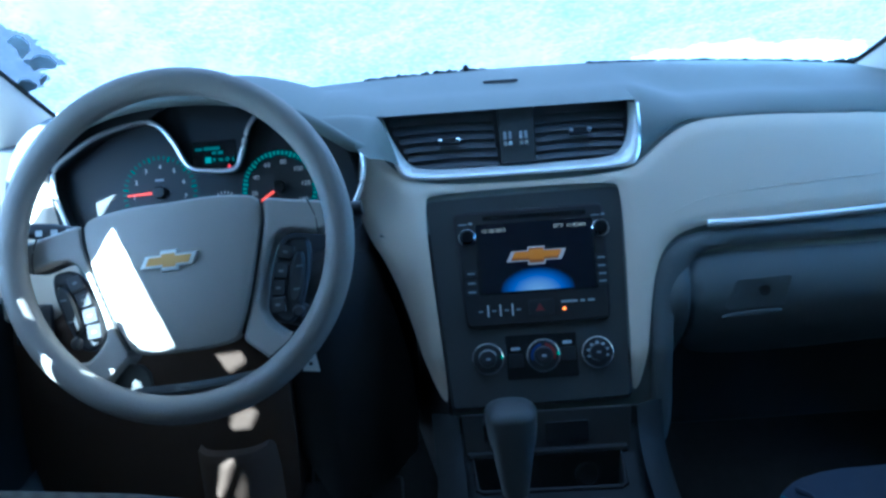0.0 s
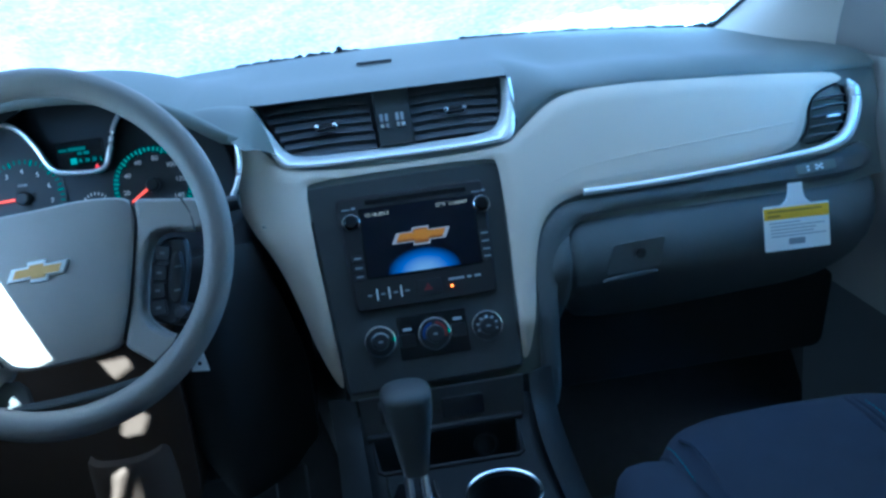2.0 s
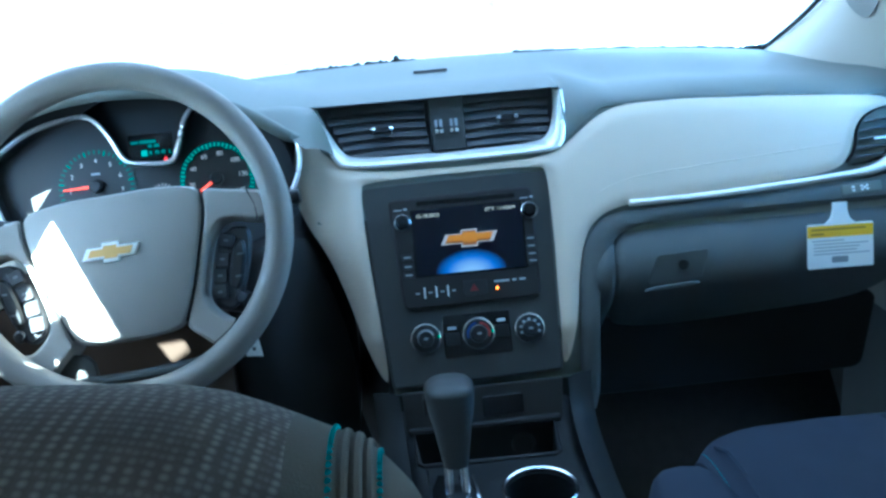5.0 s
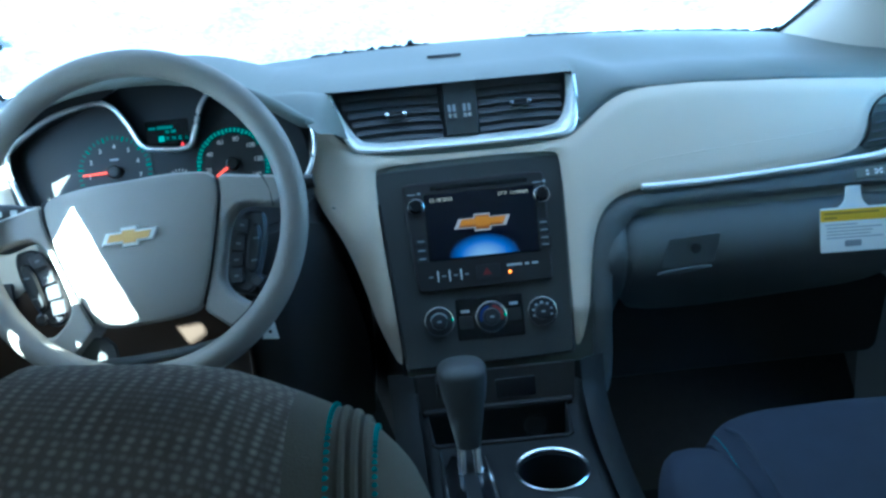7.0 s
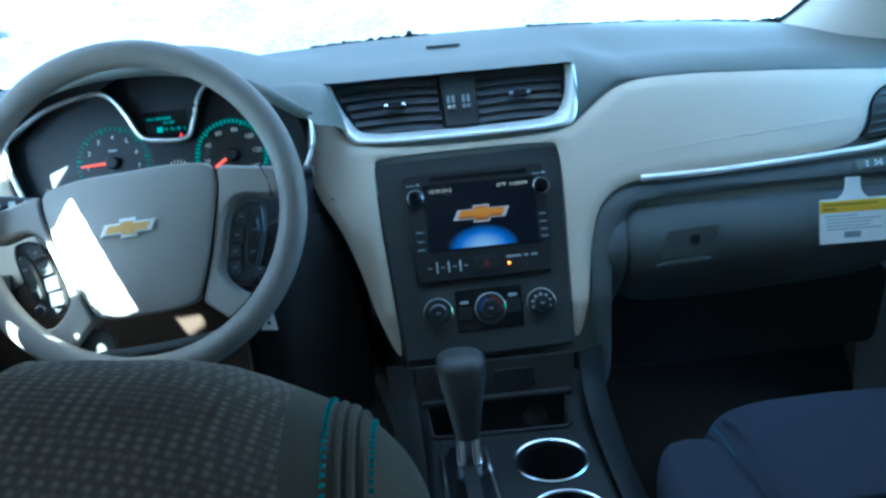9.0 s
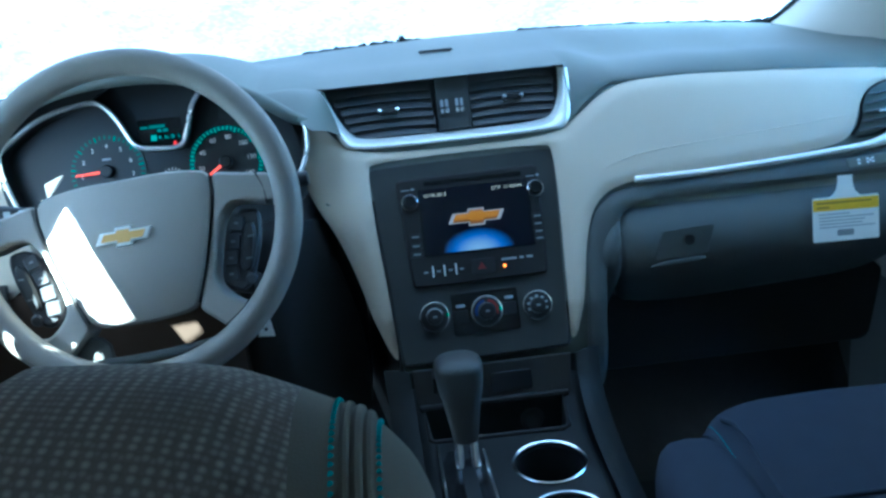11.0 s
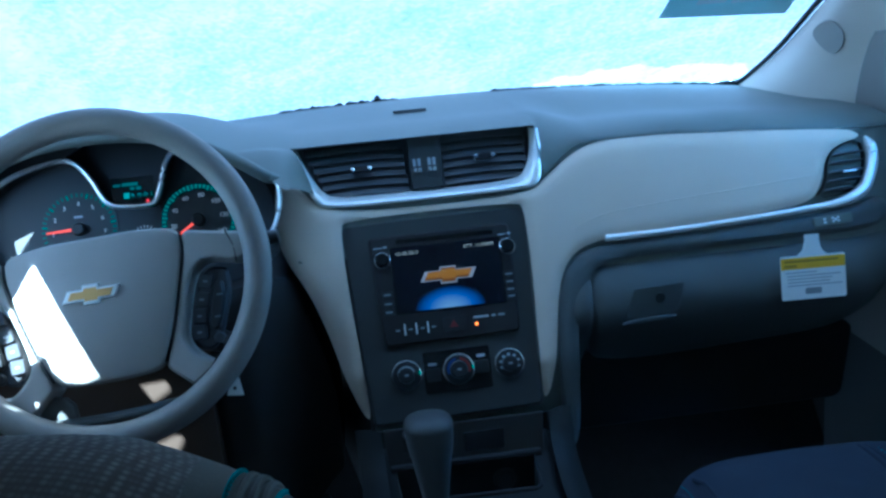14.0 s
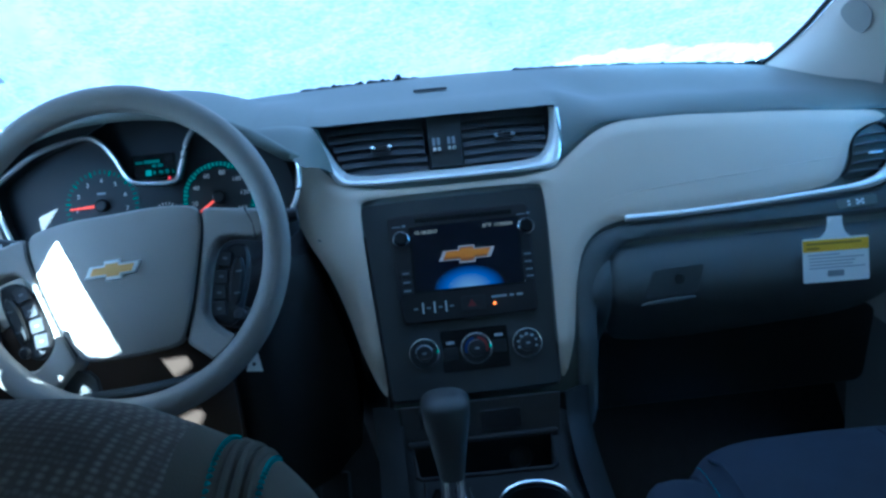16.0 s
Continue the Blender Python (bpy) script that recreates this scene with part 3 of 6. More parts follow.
part("snow_sheet", bm, SNOW_GLASS, wind, "sheet of frosty snow, glowing pale blue")
bm = bmesh.new()
for i in range(46):
    x = 0.16 + 0.52 * (i / 45) + rnd.uniform(-.008, .008)
    w = rnd.uniform(0.006, 0.022)
    h = rnd.choice((0.001, 0.0015, 0.002, 0.0035)) if i < 40 else 0.004 + 0.002 * (i - 40)
    zb = base_z(x)
    p = Vector((x, screen_y(zb) - 0.004, zb + 0.001))
    bmesh.ops.create_icosphere(bm, subdivisions=1, radius=1.0, matrix=Matrix.Translation(p) @ Matrix.Diagonal((w, 0.006, h, 1)) @ pose(0, 0, 0, rnd.uniform(0, 90), rnd.uniform(0, 90), 0))
for i in range(16):
    x = -0.24 + 0.20 * (i / 15) + rnd.uniform(-.006, .006)
    zb = base_z(x)
    bmesh.ops.create_icosphere(bm, subdivisions=1, radius=1.0, matrix=Matrix.Translation((x, screen_y(zb) - 0.004, zb)) @ Matrix.Diagonal((rnd.uniform(.006, .016), 0.005, rnd.choice((.003, .004, .006)), 1)))
bmesh.ops.create_icosphere(bm, subdivisions=2, radius=1.0, matrix=Matrix.Translation((-0.067, 1.553, 0.842)) @ Matrix.Diagonal((0.006, 0.006, 0.006, 1)))
part("cowl_edge", bm, RUBBER, wind, "ragged black edge of the cowl seen under the snow")
bm = bmesh.new()
GLASS_M = Matrix(((1, 0, 0, 0), (0, -0.8677, -0.4971, 0), (0, 0.4971, -0.8677, 0), (0, 0, 0, 1)))
SHARDS = [   # outlines across and up, from each shard's middle
    ((-0.772, 0.941), [(-0.008, 0.010), (0.013, 0.018), (0.018, 0.014), (0.019, 0.003), (0.010, -0.007), (-0.004, -0.014), (-0.017, -0.020), (-0.014, -0.012), (-0.006, -0.002)]),
    ((-0.766, 0.911), [(-0.022, 0.001), (-0.002, 0.011), (0.009, 0.014), (0.021, 0.010), (0.021, -0.003), (0.017, -0.009), (0.004, -0.011), (-0.006, -0.006), (-0.025, -0.012)]),
    ((-0.832, 0.871), [(-0.017, 0.003), (0.002, 0.013), (0.014, 0.010), (0.018, 0.000), (0.013, -0.005), (-0.012, -0.012), (-0.020, -0.016), (-0.020, -0.006)]),
    ((-0.793, 0.881), [(-0.008, 0.000), (0.004, 0.006), (0.014, 0.008), (0.004, 0.000), (-0.010, -0.009), (-0.015, -0.008)]),
    ((-0.786, 0.915), [(-0.003, 0.002), (0.006, 0.003), (-0.005, -0.005)]),
]
for (x, z), ring in SHARDS:
    slab(bm, [(a + rnd.uniform(-.0015, .0015), b / 0.4971) for a, b in ring][::-1], Matrix.Translation((x, screen_y(z) + 0.004, z)) @ GLASS_M, 0.003, 0.0006)
part("slush", bm, SLUSH, wind, "grey-blue shards of slush along the thawed corner")
bm = bmesh.new()
for s in (0.022, 0.977):
    line = [ws_point(s, v / 28, -0.002) for v in range(29)]
    tube(bm, [q - Vector((flare(q.z) if s > 0.5 else 0.0, 0.004, 0)) for q in line], 0.0065, 8, flat=0.6)
part("black_band", bm, RUBBER, wind, "black painted border of the glass")


# ---- dash ----
dash = empty("dashboard", (0, 1.2, 0.42), "two-tone dashboard, dark taupe top pad over pale cream panels", "dashboard", kind="structure")

VENT = chaikin([(-0.203, 0.815), (-0.196, 0.800), (-0.166, 0.737), (-0.155, 0.731), (0.00, 0.729), (0.138, 0.731), (0.146, 0.737), (0.155, 0.80), (0.155, 0.818), (0.0, 0.824)], 1)
CLUSTER = [(-0.712 + 0.516 * i / 30, hood_lip(-0.712 + 0.516 * i / 30) + 0.004) for i in range(31)] + [(-0.21, 0.66), (-0.65, 0.66)]
STACK_HOLE = chaikin([(-0.145, 0.69), (-0.125, 0.70), (0.105, 0.703), (0.122, 0.69), (0.112, 0.45), (-0.122, 0.445)], 1)

# top pad
bm = bmesh.new()
grid(bm, 180, 52, lambda u, v: top_point(-0.735 + 1.455 * u, v))
part("top_pad", bm, TAUPE, dash, "dark taupe soft-touch top pad with grained skin")

# front carrier behind all panels
top_line = [(x / 100, front_edge(x / 100)[1] - 0.002) for x in range(-73, 73, 1)]
bm = bmesh.new()
outline = top_line + [(0.72, 0.612), (0.20, 0.612), (0.165, 0.57), (0.150, 0.42), (-0.125, 0.42), (-0.127, 0.655), (-0.225, 0.660), (-0.73, 0.660)]
region(bm, outline, lambda x, z: face(x, z) + 0.006, 0, 0.010, 0.01, 0.01, holes=(VENT, CLUSTER, STACK_HOLE))
part("carrier", bm, TAUPE, dash, "dark taupe front of the dash")

# cream panel on the passenger's side, sweeping down beside the radio
CREAM_R = chaikin([(0.208, 0.772), (0.165, 0.742), (0.135, 0.722), (0.0, 0.718), (-0.15, 0.722), (-0.19, 0.748), (-0.222, 0.785),
                   (-0.232, 0.77), (-0.240, 0.70), (-0.225, 0.655), (-0.205, 0.62), (-0.180, 0.56), (-0.160, 0.49), (-0.140, 0.435), (-0.128, 0.432),
                   (-0.150, 0.702), (-0.130, 0.712), (0.110, 0.713), (0.128, 0.703), (0.116, 0.447), (0.127, 0.445), (0.142, 0.50), (0.158, 0.59), (0.180, 0.632), (0.225, 0.650),
                   (0.34, 0.655), (0.46, 0.660), (0.552, 0.667), (0.574, 0.690), (0.587, 0.726), (0.608, 0.744), (0.650, 0.7495), (0.657, 0.753), (0.630, 0.766), (0.45, 0.778), (0.33, 0.784), (0.25, 0.784)], 2)
bm = bmesh.new()
region(bm, CREAM_R, lambda x, z: face(x, z) + (0.008 + 0.030 * ease(0.70, 0.58, z)) * ease(-0.135, -0.245, x - 0.25 * (0.70 - z) if z < 0.7 else x) ** 1.3, 0.006, 0.0055, 0.014, 0.018)
part("cream_panel", bm, CREAM, dash, "pale cream moulded panel")
bm = bmesh.new()
tube(bm, [(p.x, face(p.x, p.y) - 0.0050, p.y) for p in spline([(0.19, 0.668), (0.24, 0.684), (0.33, 0.692), (0.45, 0.699), (0.56, 0.706)], 8)], 0.0016, 6)
part("crease", bm, CREAM, dash)

# side of the middle stack, facing the driver's knees, coloured dark as shade
LEFT_EDGE = [(0.25, -0.150), (0.36, -0.150), (0.435, -0.140), (0.49, -0.160), (0.56, -0.180), (0.62, -0.205), (0.655, -0.225), (0.70, -0.240)]


def left_edge(z):
    for (z0, x0), (z1, x1) in zip(LEFT_EDGE, LEFT_EDGE[1:]):
        if z <= z1:
            return x0 + (x1 - x0) * (z - z0) / (z1 - z0)
    return LEFT_EDGE[-1][1]


bm = bmesh.new()
grid(bm, 14, 30, lambda u, v: Vector((left_edge(0.25 + 0.42 * v) + 0.010 - 0.055 * u, face(0, 0.25 + 0.42 * v) + 0.045 + 0.28 * u, 0.25 + 0.42 * v)))
part("stack_side", bm, DARKTRIM, dash, "side of the centre stack, coloured dark as shade")

# chrome strip under it, curling up round the end vent
bm = bmesh.new()
line = spline([(0.236, 0.652), (0.33, 0.652), (0.444, 0.656), (0.54, 0.661), (0.600, 0.666), (0.640, 0.680), (0.660, 0.703), (0.668, 0.722), (0.667, 0.738), (0.661, 0.750)], 8)
tube(bm, [(p.x, face(p.x, p.y) - 0.006, p.y) for p in line], [(0.0048 + 0.0044 * ease(0.56, 0.645, p.x)) * (1 - 0.75 * ease(0.735, 0.752, p.y)) for p in line], 10)
part("chrome_strip", bm, SATIN, dash, "satin chrome strip")

# glove box and the band above it
BAND = chaikin([(0.140, 0.365), (0.148, 0.50), (0.155, 0.575), (0.175, 0.622), (0.225, 0.643), (0.44, 0.647), (0.60, 0.652), (0.68, 0.668), (0.690, 0.623), (0.55, 0.623), (0.30, 0.622), (0.218, 0.618), (0.196, 0.58), (0.174, 0.53), (0.170, 0.365)], 2)
bm = bmesh.new()
region(bm, BAND, face, 0.006, 0.007, 0.012, 0.008)
part("lower_band", bm, GLOVEBOX, dash)
def glove_y(x, z):
    u = min(1.0, max(0.0, (0.62 - z) / 0.17))
    return 1.125 - 0.050 * math.sin(math.pi * 1.12 * u ** 0.9) + 0.025 * ease(0.6, 0.7, x)


bm = bmesh.new()
region(bm, chaikin([(0.160, 0.36), (0.165, 0.54), (0.190, 0.60), (0.209, 0.612), (0.204, 0.57), (0.199, 0.47), (0.190, 0.36)], 1), lambda x, z: glove_y(x, z) - 0.004, 0.006, 0.006, 0.02, 0.008)
part("band_return", bm, GLOVEBOX, dash)

GLOVE = chaikin([(0.212, 0.610), (0.224, 0.615), (0.30, 0.615), (0.55, 0.616), (0.684, 0.616), (0.684, 0.60), (0.655, 0.53), (0.60, 0.462), (0.50, 0.45), (0.24, 0.44), (0.20, 0.47), (0.205, 0.57)], 2)
glove = empty("glove_box", (0.44, 1.09, 0.44), "dark taupe glove box door with a recessed latch", "glove box")
bm = bmesh.new()
region(bm, GLOVE, glove_y, 0.007, 0.0075, 0.03, 0.008)
lid = part("lid", bm, GLOVEBOX, glove)
GM = frame_of((0.292, glove_y(0.30, 0.565) - 0.0075, 0.564), 4)
bm = bmesh.new()
slab(bm, [(-0.042, -0.020), (-0.040, -0.024), (0.034, -0.021), (0.036, -0.018), (0.046, 0.019), (0.042, 0.022), (-0.026, 0.019), (-0.030, 0.016)], GM, 0.0014, 0.0007)
latch = part("latch", bm, GLOVEBOX, lid)
bm = bmesh.new()
slab(bm, chaikin([(-0.050, -0.035), (0.030, -0.031), (0.034, -0.023), (-0.044, -0.027)], 2), GM, 0.0045, 0.0015)
part("pull_lip", bm, GLOVEBOX, lid)
bm = bmesh.new()
lathe(bm, [(0.0075, 0.003), (0.0075, 0.0055), (0.005, 0.0055), (0.0, 0.0040)], GM @ pose(0.008, 0.003, 0), 20)
part("lock", bm, BLACK, lid, "black lock cylinder")
bm = bmesh.new()
slab(bm, rounded(-0.26, -0.14, 0.23, 0.01, 0.02), frame_of((0.43, 1.185, 0.44), -10), 0.01, 0.003)
part("knee_bolster", bm, BLACK_MATT, dash, "dark panel under the glove box")

# passenger airbag indicator
PM = frame_of((0.579, face(0.579, 0.6425) - 0.006, 0.6425), 23)
ind = empty("airbag_indicator", PM.translation, "small dark airbag indicator lens set in the dash band", "indicator")
bm = bmesh.new()
slab(bm, rounded(-0.030, -0.0075, 0.030, 0.0075, 0.003), PM @ pose(0, 0, 0, 0, 0, 3), 0.002, 0.0008)
lens = part("lens", bm, TAUPE, ind)
bm = bmesh.new()
for x, y in ((-0.013, 0.0025), (-0.013, -0.0025), (0.0, 0.0025), (0.0, -0.0025), (0.004, 0.0), (0.008, 0.0025), (0.008, -0.0025)):
    slab(bm, rounded(x - 0.002, y - 0.0014, x + 0.002, y + 0.0014, 0.0006, 2), PM @ pose(0, 0, 0, 0, 0, 3), 0.0006, 0.0001, 0.002)
part("marks", bm, WHITEMARK, lens, "white printed marks", smooth=False)


# ---- vents ----
def slats(parent, outline, y_of, tilt, zs, mat_):
    """Blades across an opening; each runs from side to side at its height, a little bowed."""
    for z in zs:
        xs = [p for p in (i / 400 for i in range(-300, 300)) if inside(outline, p, z)]
        if len(xs) < 6:
            continue
        x0, x1 = xs[0] + 0.002, xs[-1] - 0.002
        bm = bmesh.new()
        n = 14

        def fn(u, v):
            a = v * math.tau
            x = x0 + (x1 - x0) * u
            c, s = 0.0108 * math.cos(a), 0.0016 * math.sin(a)
            t = radians(tilt)
            return Vector((x, y_of(x, z) + 0.016 + c * math.cos(t) - s * math.sin(t), z + c * math.sin(t) + s * math.cos(t) - 0.004 * (2 * u - 1) ** 2 * 0.5))
        rows = [[bm.verts.new(fn(i / (n - 1), j / 8)) for i in range(n)] for j in range(8)]
        for j in range(8):
            for i in range(n - 1):
                bm.faces.new((rows[j][i], rows[j][i + 1], rows[(j + 1) % 8][i + 1], rows[(j + 1) % 8][i]))
        part("slat", bm, mat_, parent)


def vent_box(parent, outline, y_of, depth, mat_):
    bm = bmesh.new()
    n = len(outline)
    a = [bm.verts.new((x, y_of(x, z) + 0.002, z)) for x, z in outline]
    b = [bm.verts.new((x, y_of(x, z) + depth, z)) for x, z in outline]
    for i in range(n):
        bm.faces.new((a[i], a[(i + 1) % n], b[(i + 1) % n], b[i]))
    bm.faces.new(b)
    part("duct", bm, mat_, parent)


def louvre_knob(parent, x, z, y_of, tip, note):
    m = frame_of((x, y_of(x, z) + 0.004, z), 23)
    bm = bmesh.new()
    slab(bm, rounded(-0.014, -0.0045, 0.014, 0.0045, 0.003), m, 0.010, 0.001)
    k = part("vane_knob", bm, BLACK, parent)
    for s in (-1, 1):
        bm = bmesh.new()
        lathe(bm, [(0.0032, 0.0), (0.0032, 0.003), (0.002, 0.0042), (0, 0.0045)], m @ pose(s * 0.0125, 0, 0.009), 14)
        part("knob_end", bm, tip, k, note)


vent = empty("center_vent", (-0.02, 1.16, 0.73), "pair of dark air vents in a satin chrome U-shaped surround", "air vent")
vent_box(vent, VENT, lambda x, z: face(x, z) + 0.004, 0.05, BLADE)
LEFTV = [(-0.194, 0.812), (-0.160, 0.742), (-0.036, 0.738), (-0.040, 0.816)]
RIGHTV = [(0.012, 0.818), (0.010, 0.738), (0.136, 0.740), (0.146, 0.815)]
slats(vent, LEFTV, face, 24, [0.806 - 0.0118 * i for i in range(6)], BLADE)
slats(vent, RIGHTV, face, 24, [0.809 - 0.0118 * i for i in range(6)], BLADE)
louvre_knob(vent, -0.106, 0.776, face, BRIGHT, "bright chrome end of the vane knob")
louvre_knob(vent, 0.075, 0.778, face, GREYINK, "dull grey end of the vane knob")
bm = bmesh.new()
slab(bm, [(-0.023, -0.038), (0.023, -0.038), (0.026, 0.045), (-0.025, 0.044)], frame_of((-0.012, face(0, 0.775) + 0.012, 0.775), 23.5), 0.010, 0.001)
div = part("center_divider", bm, STACK, vent)
for x in (-0.0315, -0.0245, -0.0095, -0.0025):
    bm = bmesh.new()
    m = frame_of((x + 0.003, face(0, 0.776) - 0.002, 0.776), 23.5)
    slab(bm, rounded(-0.0026, -0.011, 0.0026, -0.004, 0.001), m, 0.004, 0.0008)
    part("slider", bm, BRIGHT, div, "small chrome slider")
    bm = bmesh.new()
    slab(bm, rounded(-0.0022, -0.001, 0.0022, 0.010, 0.001), m, 0.0016, 0.0004)
    part("slider_mark", bm, GREYINK, div)
# chrome U: wide at the lower corners, thin at the tips
bm = bmesh.new()
u_in = spline([(-0.197, 0.812), (-0.186, 0.785), (-0.165, 0.752), (-0.140, 0.742), (-0.06, 0.740), (0.05, 0.740), (0.105, 0.742), (0.130, 0.750), (0.143, 0.778), (0.1465, 0.812)], 8)
u_out = spline([(-0.206, 0.816), (-0.195, 0.790), (-0.178, 0.742), (-0.150, 0.731), (-0.06, 0.729), (0.05, 0.729), (0.12, 0.730), (0.150, 0.737), (0.159, 0.778), (0.1590, 0.812)], 8)


def u_fn(u, v):
    k = min(int(round(u * (len(u_in) - 1))), len(u_in) - 1)
    a, b = u_in[k], u_out[k]
    x, z = a.x + (b.x - a.x) * v, a.y + (b.y - a.y) * v
    return Vector((x, face(x, z) + 0.012 * (1 - v) ** 1.6 - 0.006 * math.sin(v * math.pi) - 0.003, z))


grid(bm, len(u_in), 9, u_fn)
part("chrome_surround", bm, SATIN, vent, "satin chrome U-shaped surround")

endv = empty("side_vent", (0.61, 1.14, 0.67), "dark curved end vent framed in satin chrome", "air vent")
ENDV = chaikin([(0.562, 0.672), (0.583, 0.692), (0.590, 0.726), (0.610, 0.742), (0.652, 0.748), (0.656, 0.718), (0.643, 0.690), (0.612, 0.675)], 1)
vent_face = lambda x, z: face(x, z) - 0.004
vent_box(endv, ENDV, vent_face, 0.012, BLACK_MATT)
slats(endv, ENDV, lambda x, z: vent_face(x, z) - 0.010, -14, [0.683, 0.695, 0.707, 0.719, 0.731], BLADE)
m = frame_of((0.618, vent_face(0.62, 0.707) - 0.006, 0.7075), 23)
bm = bmesh.new()
slab(bm, rounded(-0.010, -0.0014, 0.010, 0.0014, 0.0008), m, 0.004, 0.0006)
part("vane_knob", bm, CHROME, endv, "thin chrome vane knob")


# ---- center stack ----
SM = frame_of((0, 1.05, 0.5), 23.75) @ pose(0, 0, -0.013)
stack = empty("center_stack", (0, 1.04, 0.43), "dark grey centre panel holding the radio and heater knobs", "control panel")
bm = bmesh.new()
slab(bm, chaikin([(-0.147, 0.205), (-0.149, 0.222), (-0.128, 0.226), (0.108, 0.229), (0.127, 0.226), (0.128, 0.205), (0.117, -0.045), (0.115, -0.060), (0.105, -0.063), (-0.115, -0.066), (-0.127, -0.064), (-0.128, -0.048)], 2), SM @ pose(0, 0, -0.006), 0.014, 0.004)
plate = part("panel", bm, STACK, stack)
for px, r, lab in ((-0.074, 0.0215, "fan"), (0.0005, 0.0225, "temperature"), (0.0735, 0.0215, "airflow")):
    m = SM @ pose(px, 0.001, 0.008)
    if lab == "temperature":
        bm = bmesh.new()
        slab(bm, rounded(-0.049, -0.029, 0.047, 0.030, 0.003), SM @ pose(0, 0, 0.006), 0.0035, 0.0008)
        hv = part("heater_plate", bm, GLOSS, stack, "gloss black plate behind the middle knob")
        for bx, by in ((-0.036, 0.012), (0.034, 0.017)):
            bm = bmesh.new()
            slab(bm, rounded(bx - 0.006, by - 0.002, bx + 0.006, by + 0.002, 0.0008), SM, 0.0006, 0.0001, 0.0097)
            part("button_mark", bm, WHITEPRINT, hv)
            bm = bmesh.new()
            slab(bm, rounded(bx - 0.010, by - 0.0245, bx + 0.010, by - 0.0065, 0.002), SM, 0.001, 0.0004, 0.0093)
            part("button", bm, BLACK, hv)
        m = SM @ pose(px, 0.001, 0.0095)
    bm = bmesh.new()
    lathe(bm, [(r + 0.001, 0), (r + 0.001, 0.002), (r + 0.0005, 0.0042), (r - 0.0002, 0.0058), (r - 0.0012, 0.0062), (r - 0.0022, 0.0056), (r - 0.0035, 0.003)], m, 48)
    ring = part("knob_ring", bm, BRIGHT, stack, "bright chrome knob ring")
    bm = bmesh.new()
    lathe(bm, [(r - 0.0020, 0.001), (r - 0.0028, 0.0050), (r - 0.0045, 0.0055), (r - 0.010, 0.006), (r - 0.0105, 0.014), (r - 0.012, 0.0155), (0, 0.0155)], m, 40)
    knob = part("knob", bm, BLACK, stack, "black rotary knob")
    if lab == "temperature":
        for a0, a1, mm in ((100, 200, BLUEARC), (-20, 80, REDARC)):
            bm = bmesh.new()
            grid(bm, 14, 2, lambda u, v: m @ Vector(((r - 0.0055 - 0.0035 * v) * math.cos(radians(a0 + (a1 - a0) * u)), (r - 0.0055 - 0.0035 * v) * math.sin(radians(a0 + (a1 - a0) * u)), 0.0068)))
            part("scale", bm, mm, knob)
    elif lab == "fan":
        bm = bmesh.new()
        grid(bm, 22, 2, lambda u, v: m @ Vector(((r - 0.0085 - (0.0005 + 0.0025 * u) * v) * math.cos(radians(170 - 150 * u)), (r - 0.0085 - (0.0005 + 0.0025 * u) * v) * math.sin(radians(170 - 150 * u)), 0.0068)))
        part("scale", bm, WHITEPRINT, knob)
    else:
        for k in range(7):
            a = radians(-20 + k * 37)
            bm = bmesh.new()
            slab(bm, rounded(-0.0022, -0.0016, 0.0022, 0.0016, 0.0006, 2), m @ pose((r - 0.0085) * math.cos(a), (r - 0.0085) * math.sin(a), 0.0066), 0.0004, 0.0001)
            part("airflow_mark", bm, WHITEPRINT, knob)
    bm = bmesh.new()
    lathe(bm, [(0.0011, 0.0055), (0.0011, 0.0078), (0, 0.008)], m @ pose((r - 0.003) * math.cos(radians(5 if lab != "airflow" else 190)), (r - 0.003) * math.sin(radians(5 if lab != "airflow" else 190)), 0), 10)
    part("lamp", bm, GREENLAMP if lab != "airflow" else BLACK, knob)
    bm = bmesh.new()
    slab(bm, rounded(-0.003, -0.0015, 0.003, 0.0015, 0.001), m @ pose(0, 0, 0.0154), 0.0005, 0.0001)
    part("knob_mark", bm, GREYINK, knob)

radio = empty("car_radio", SM @ Vector((0, 0.05, 0.008)), "black touchscreen radio with two chrome-ringed knobs", "radio")
bm = bmesh.new()
slab(bm, chaikin([(-0.1085, 0.190), (-0.1065, 0.2000), (-0.096, 0.2015), (0.085, 0.2035), (0.0955, 0.2020), (0.0985, 0.192), (0.0955, 0.056), (0.0935, 0.046), (0.085, 0.0445), (-0.089, 0.0425), (-0.098, 0.0445), (-0.1005, 0.055)], 2), SM, 0.0075, 0.003, 0.008)
body = part("faceplate", bm, BLACK_MATT, radio)
F0 = 0.0157
bm = bmesh.new()
slab(bm, rounded(-0.068, 0.1885, 0.072, 0.1945, 0.001), SM, 0.0006, 0.0001, F0)
part("disc_slot", bm, GLOSS, body, "narrow black disc slot")
bm = bmesh.new()
slab(bm, rounded(-0.079, 0.0870, 0.0815, 0.1835, 0.003), SM, 0.0008, 0.0003, F0)
disp = part("display", bm, GLOSS, radio, "dark lit display with a gold emblem over a blue glow")


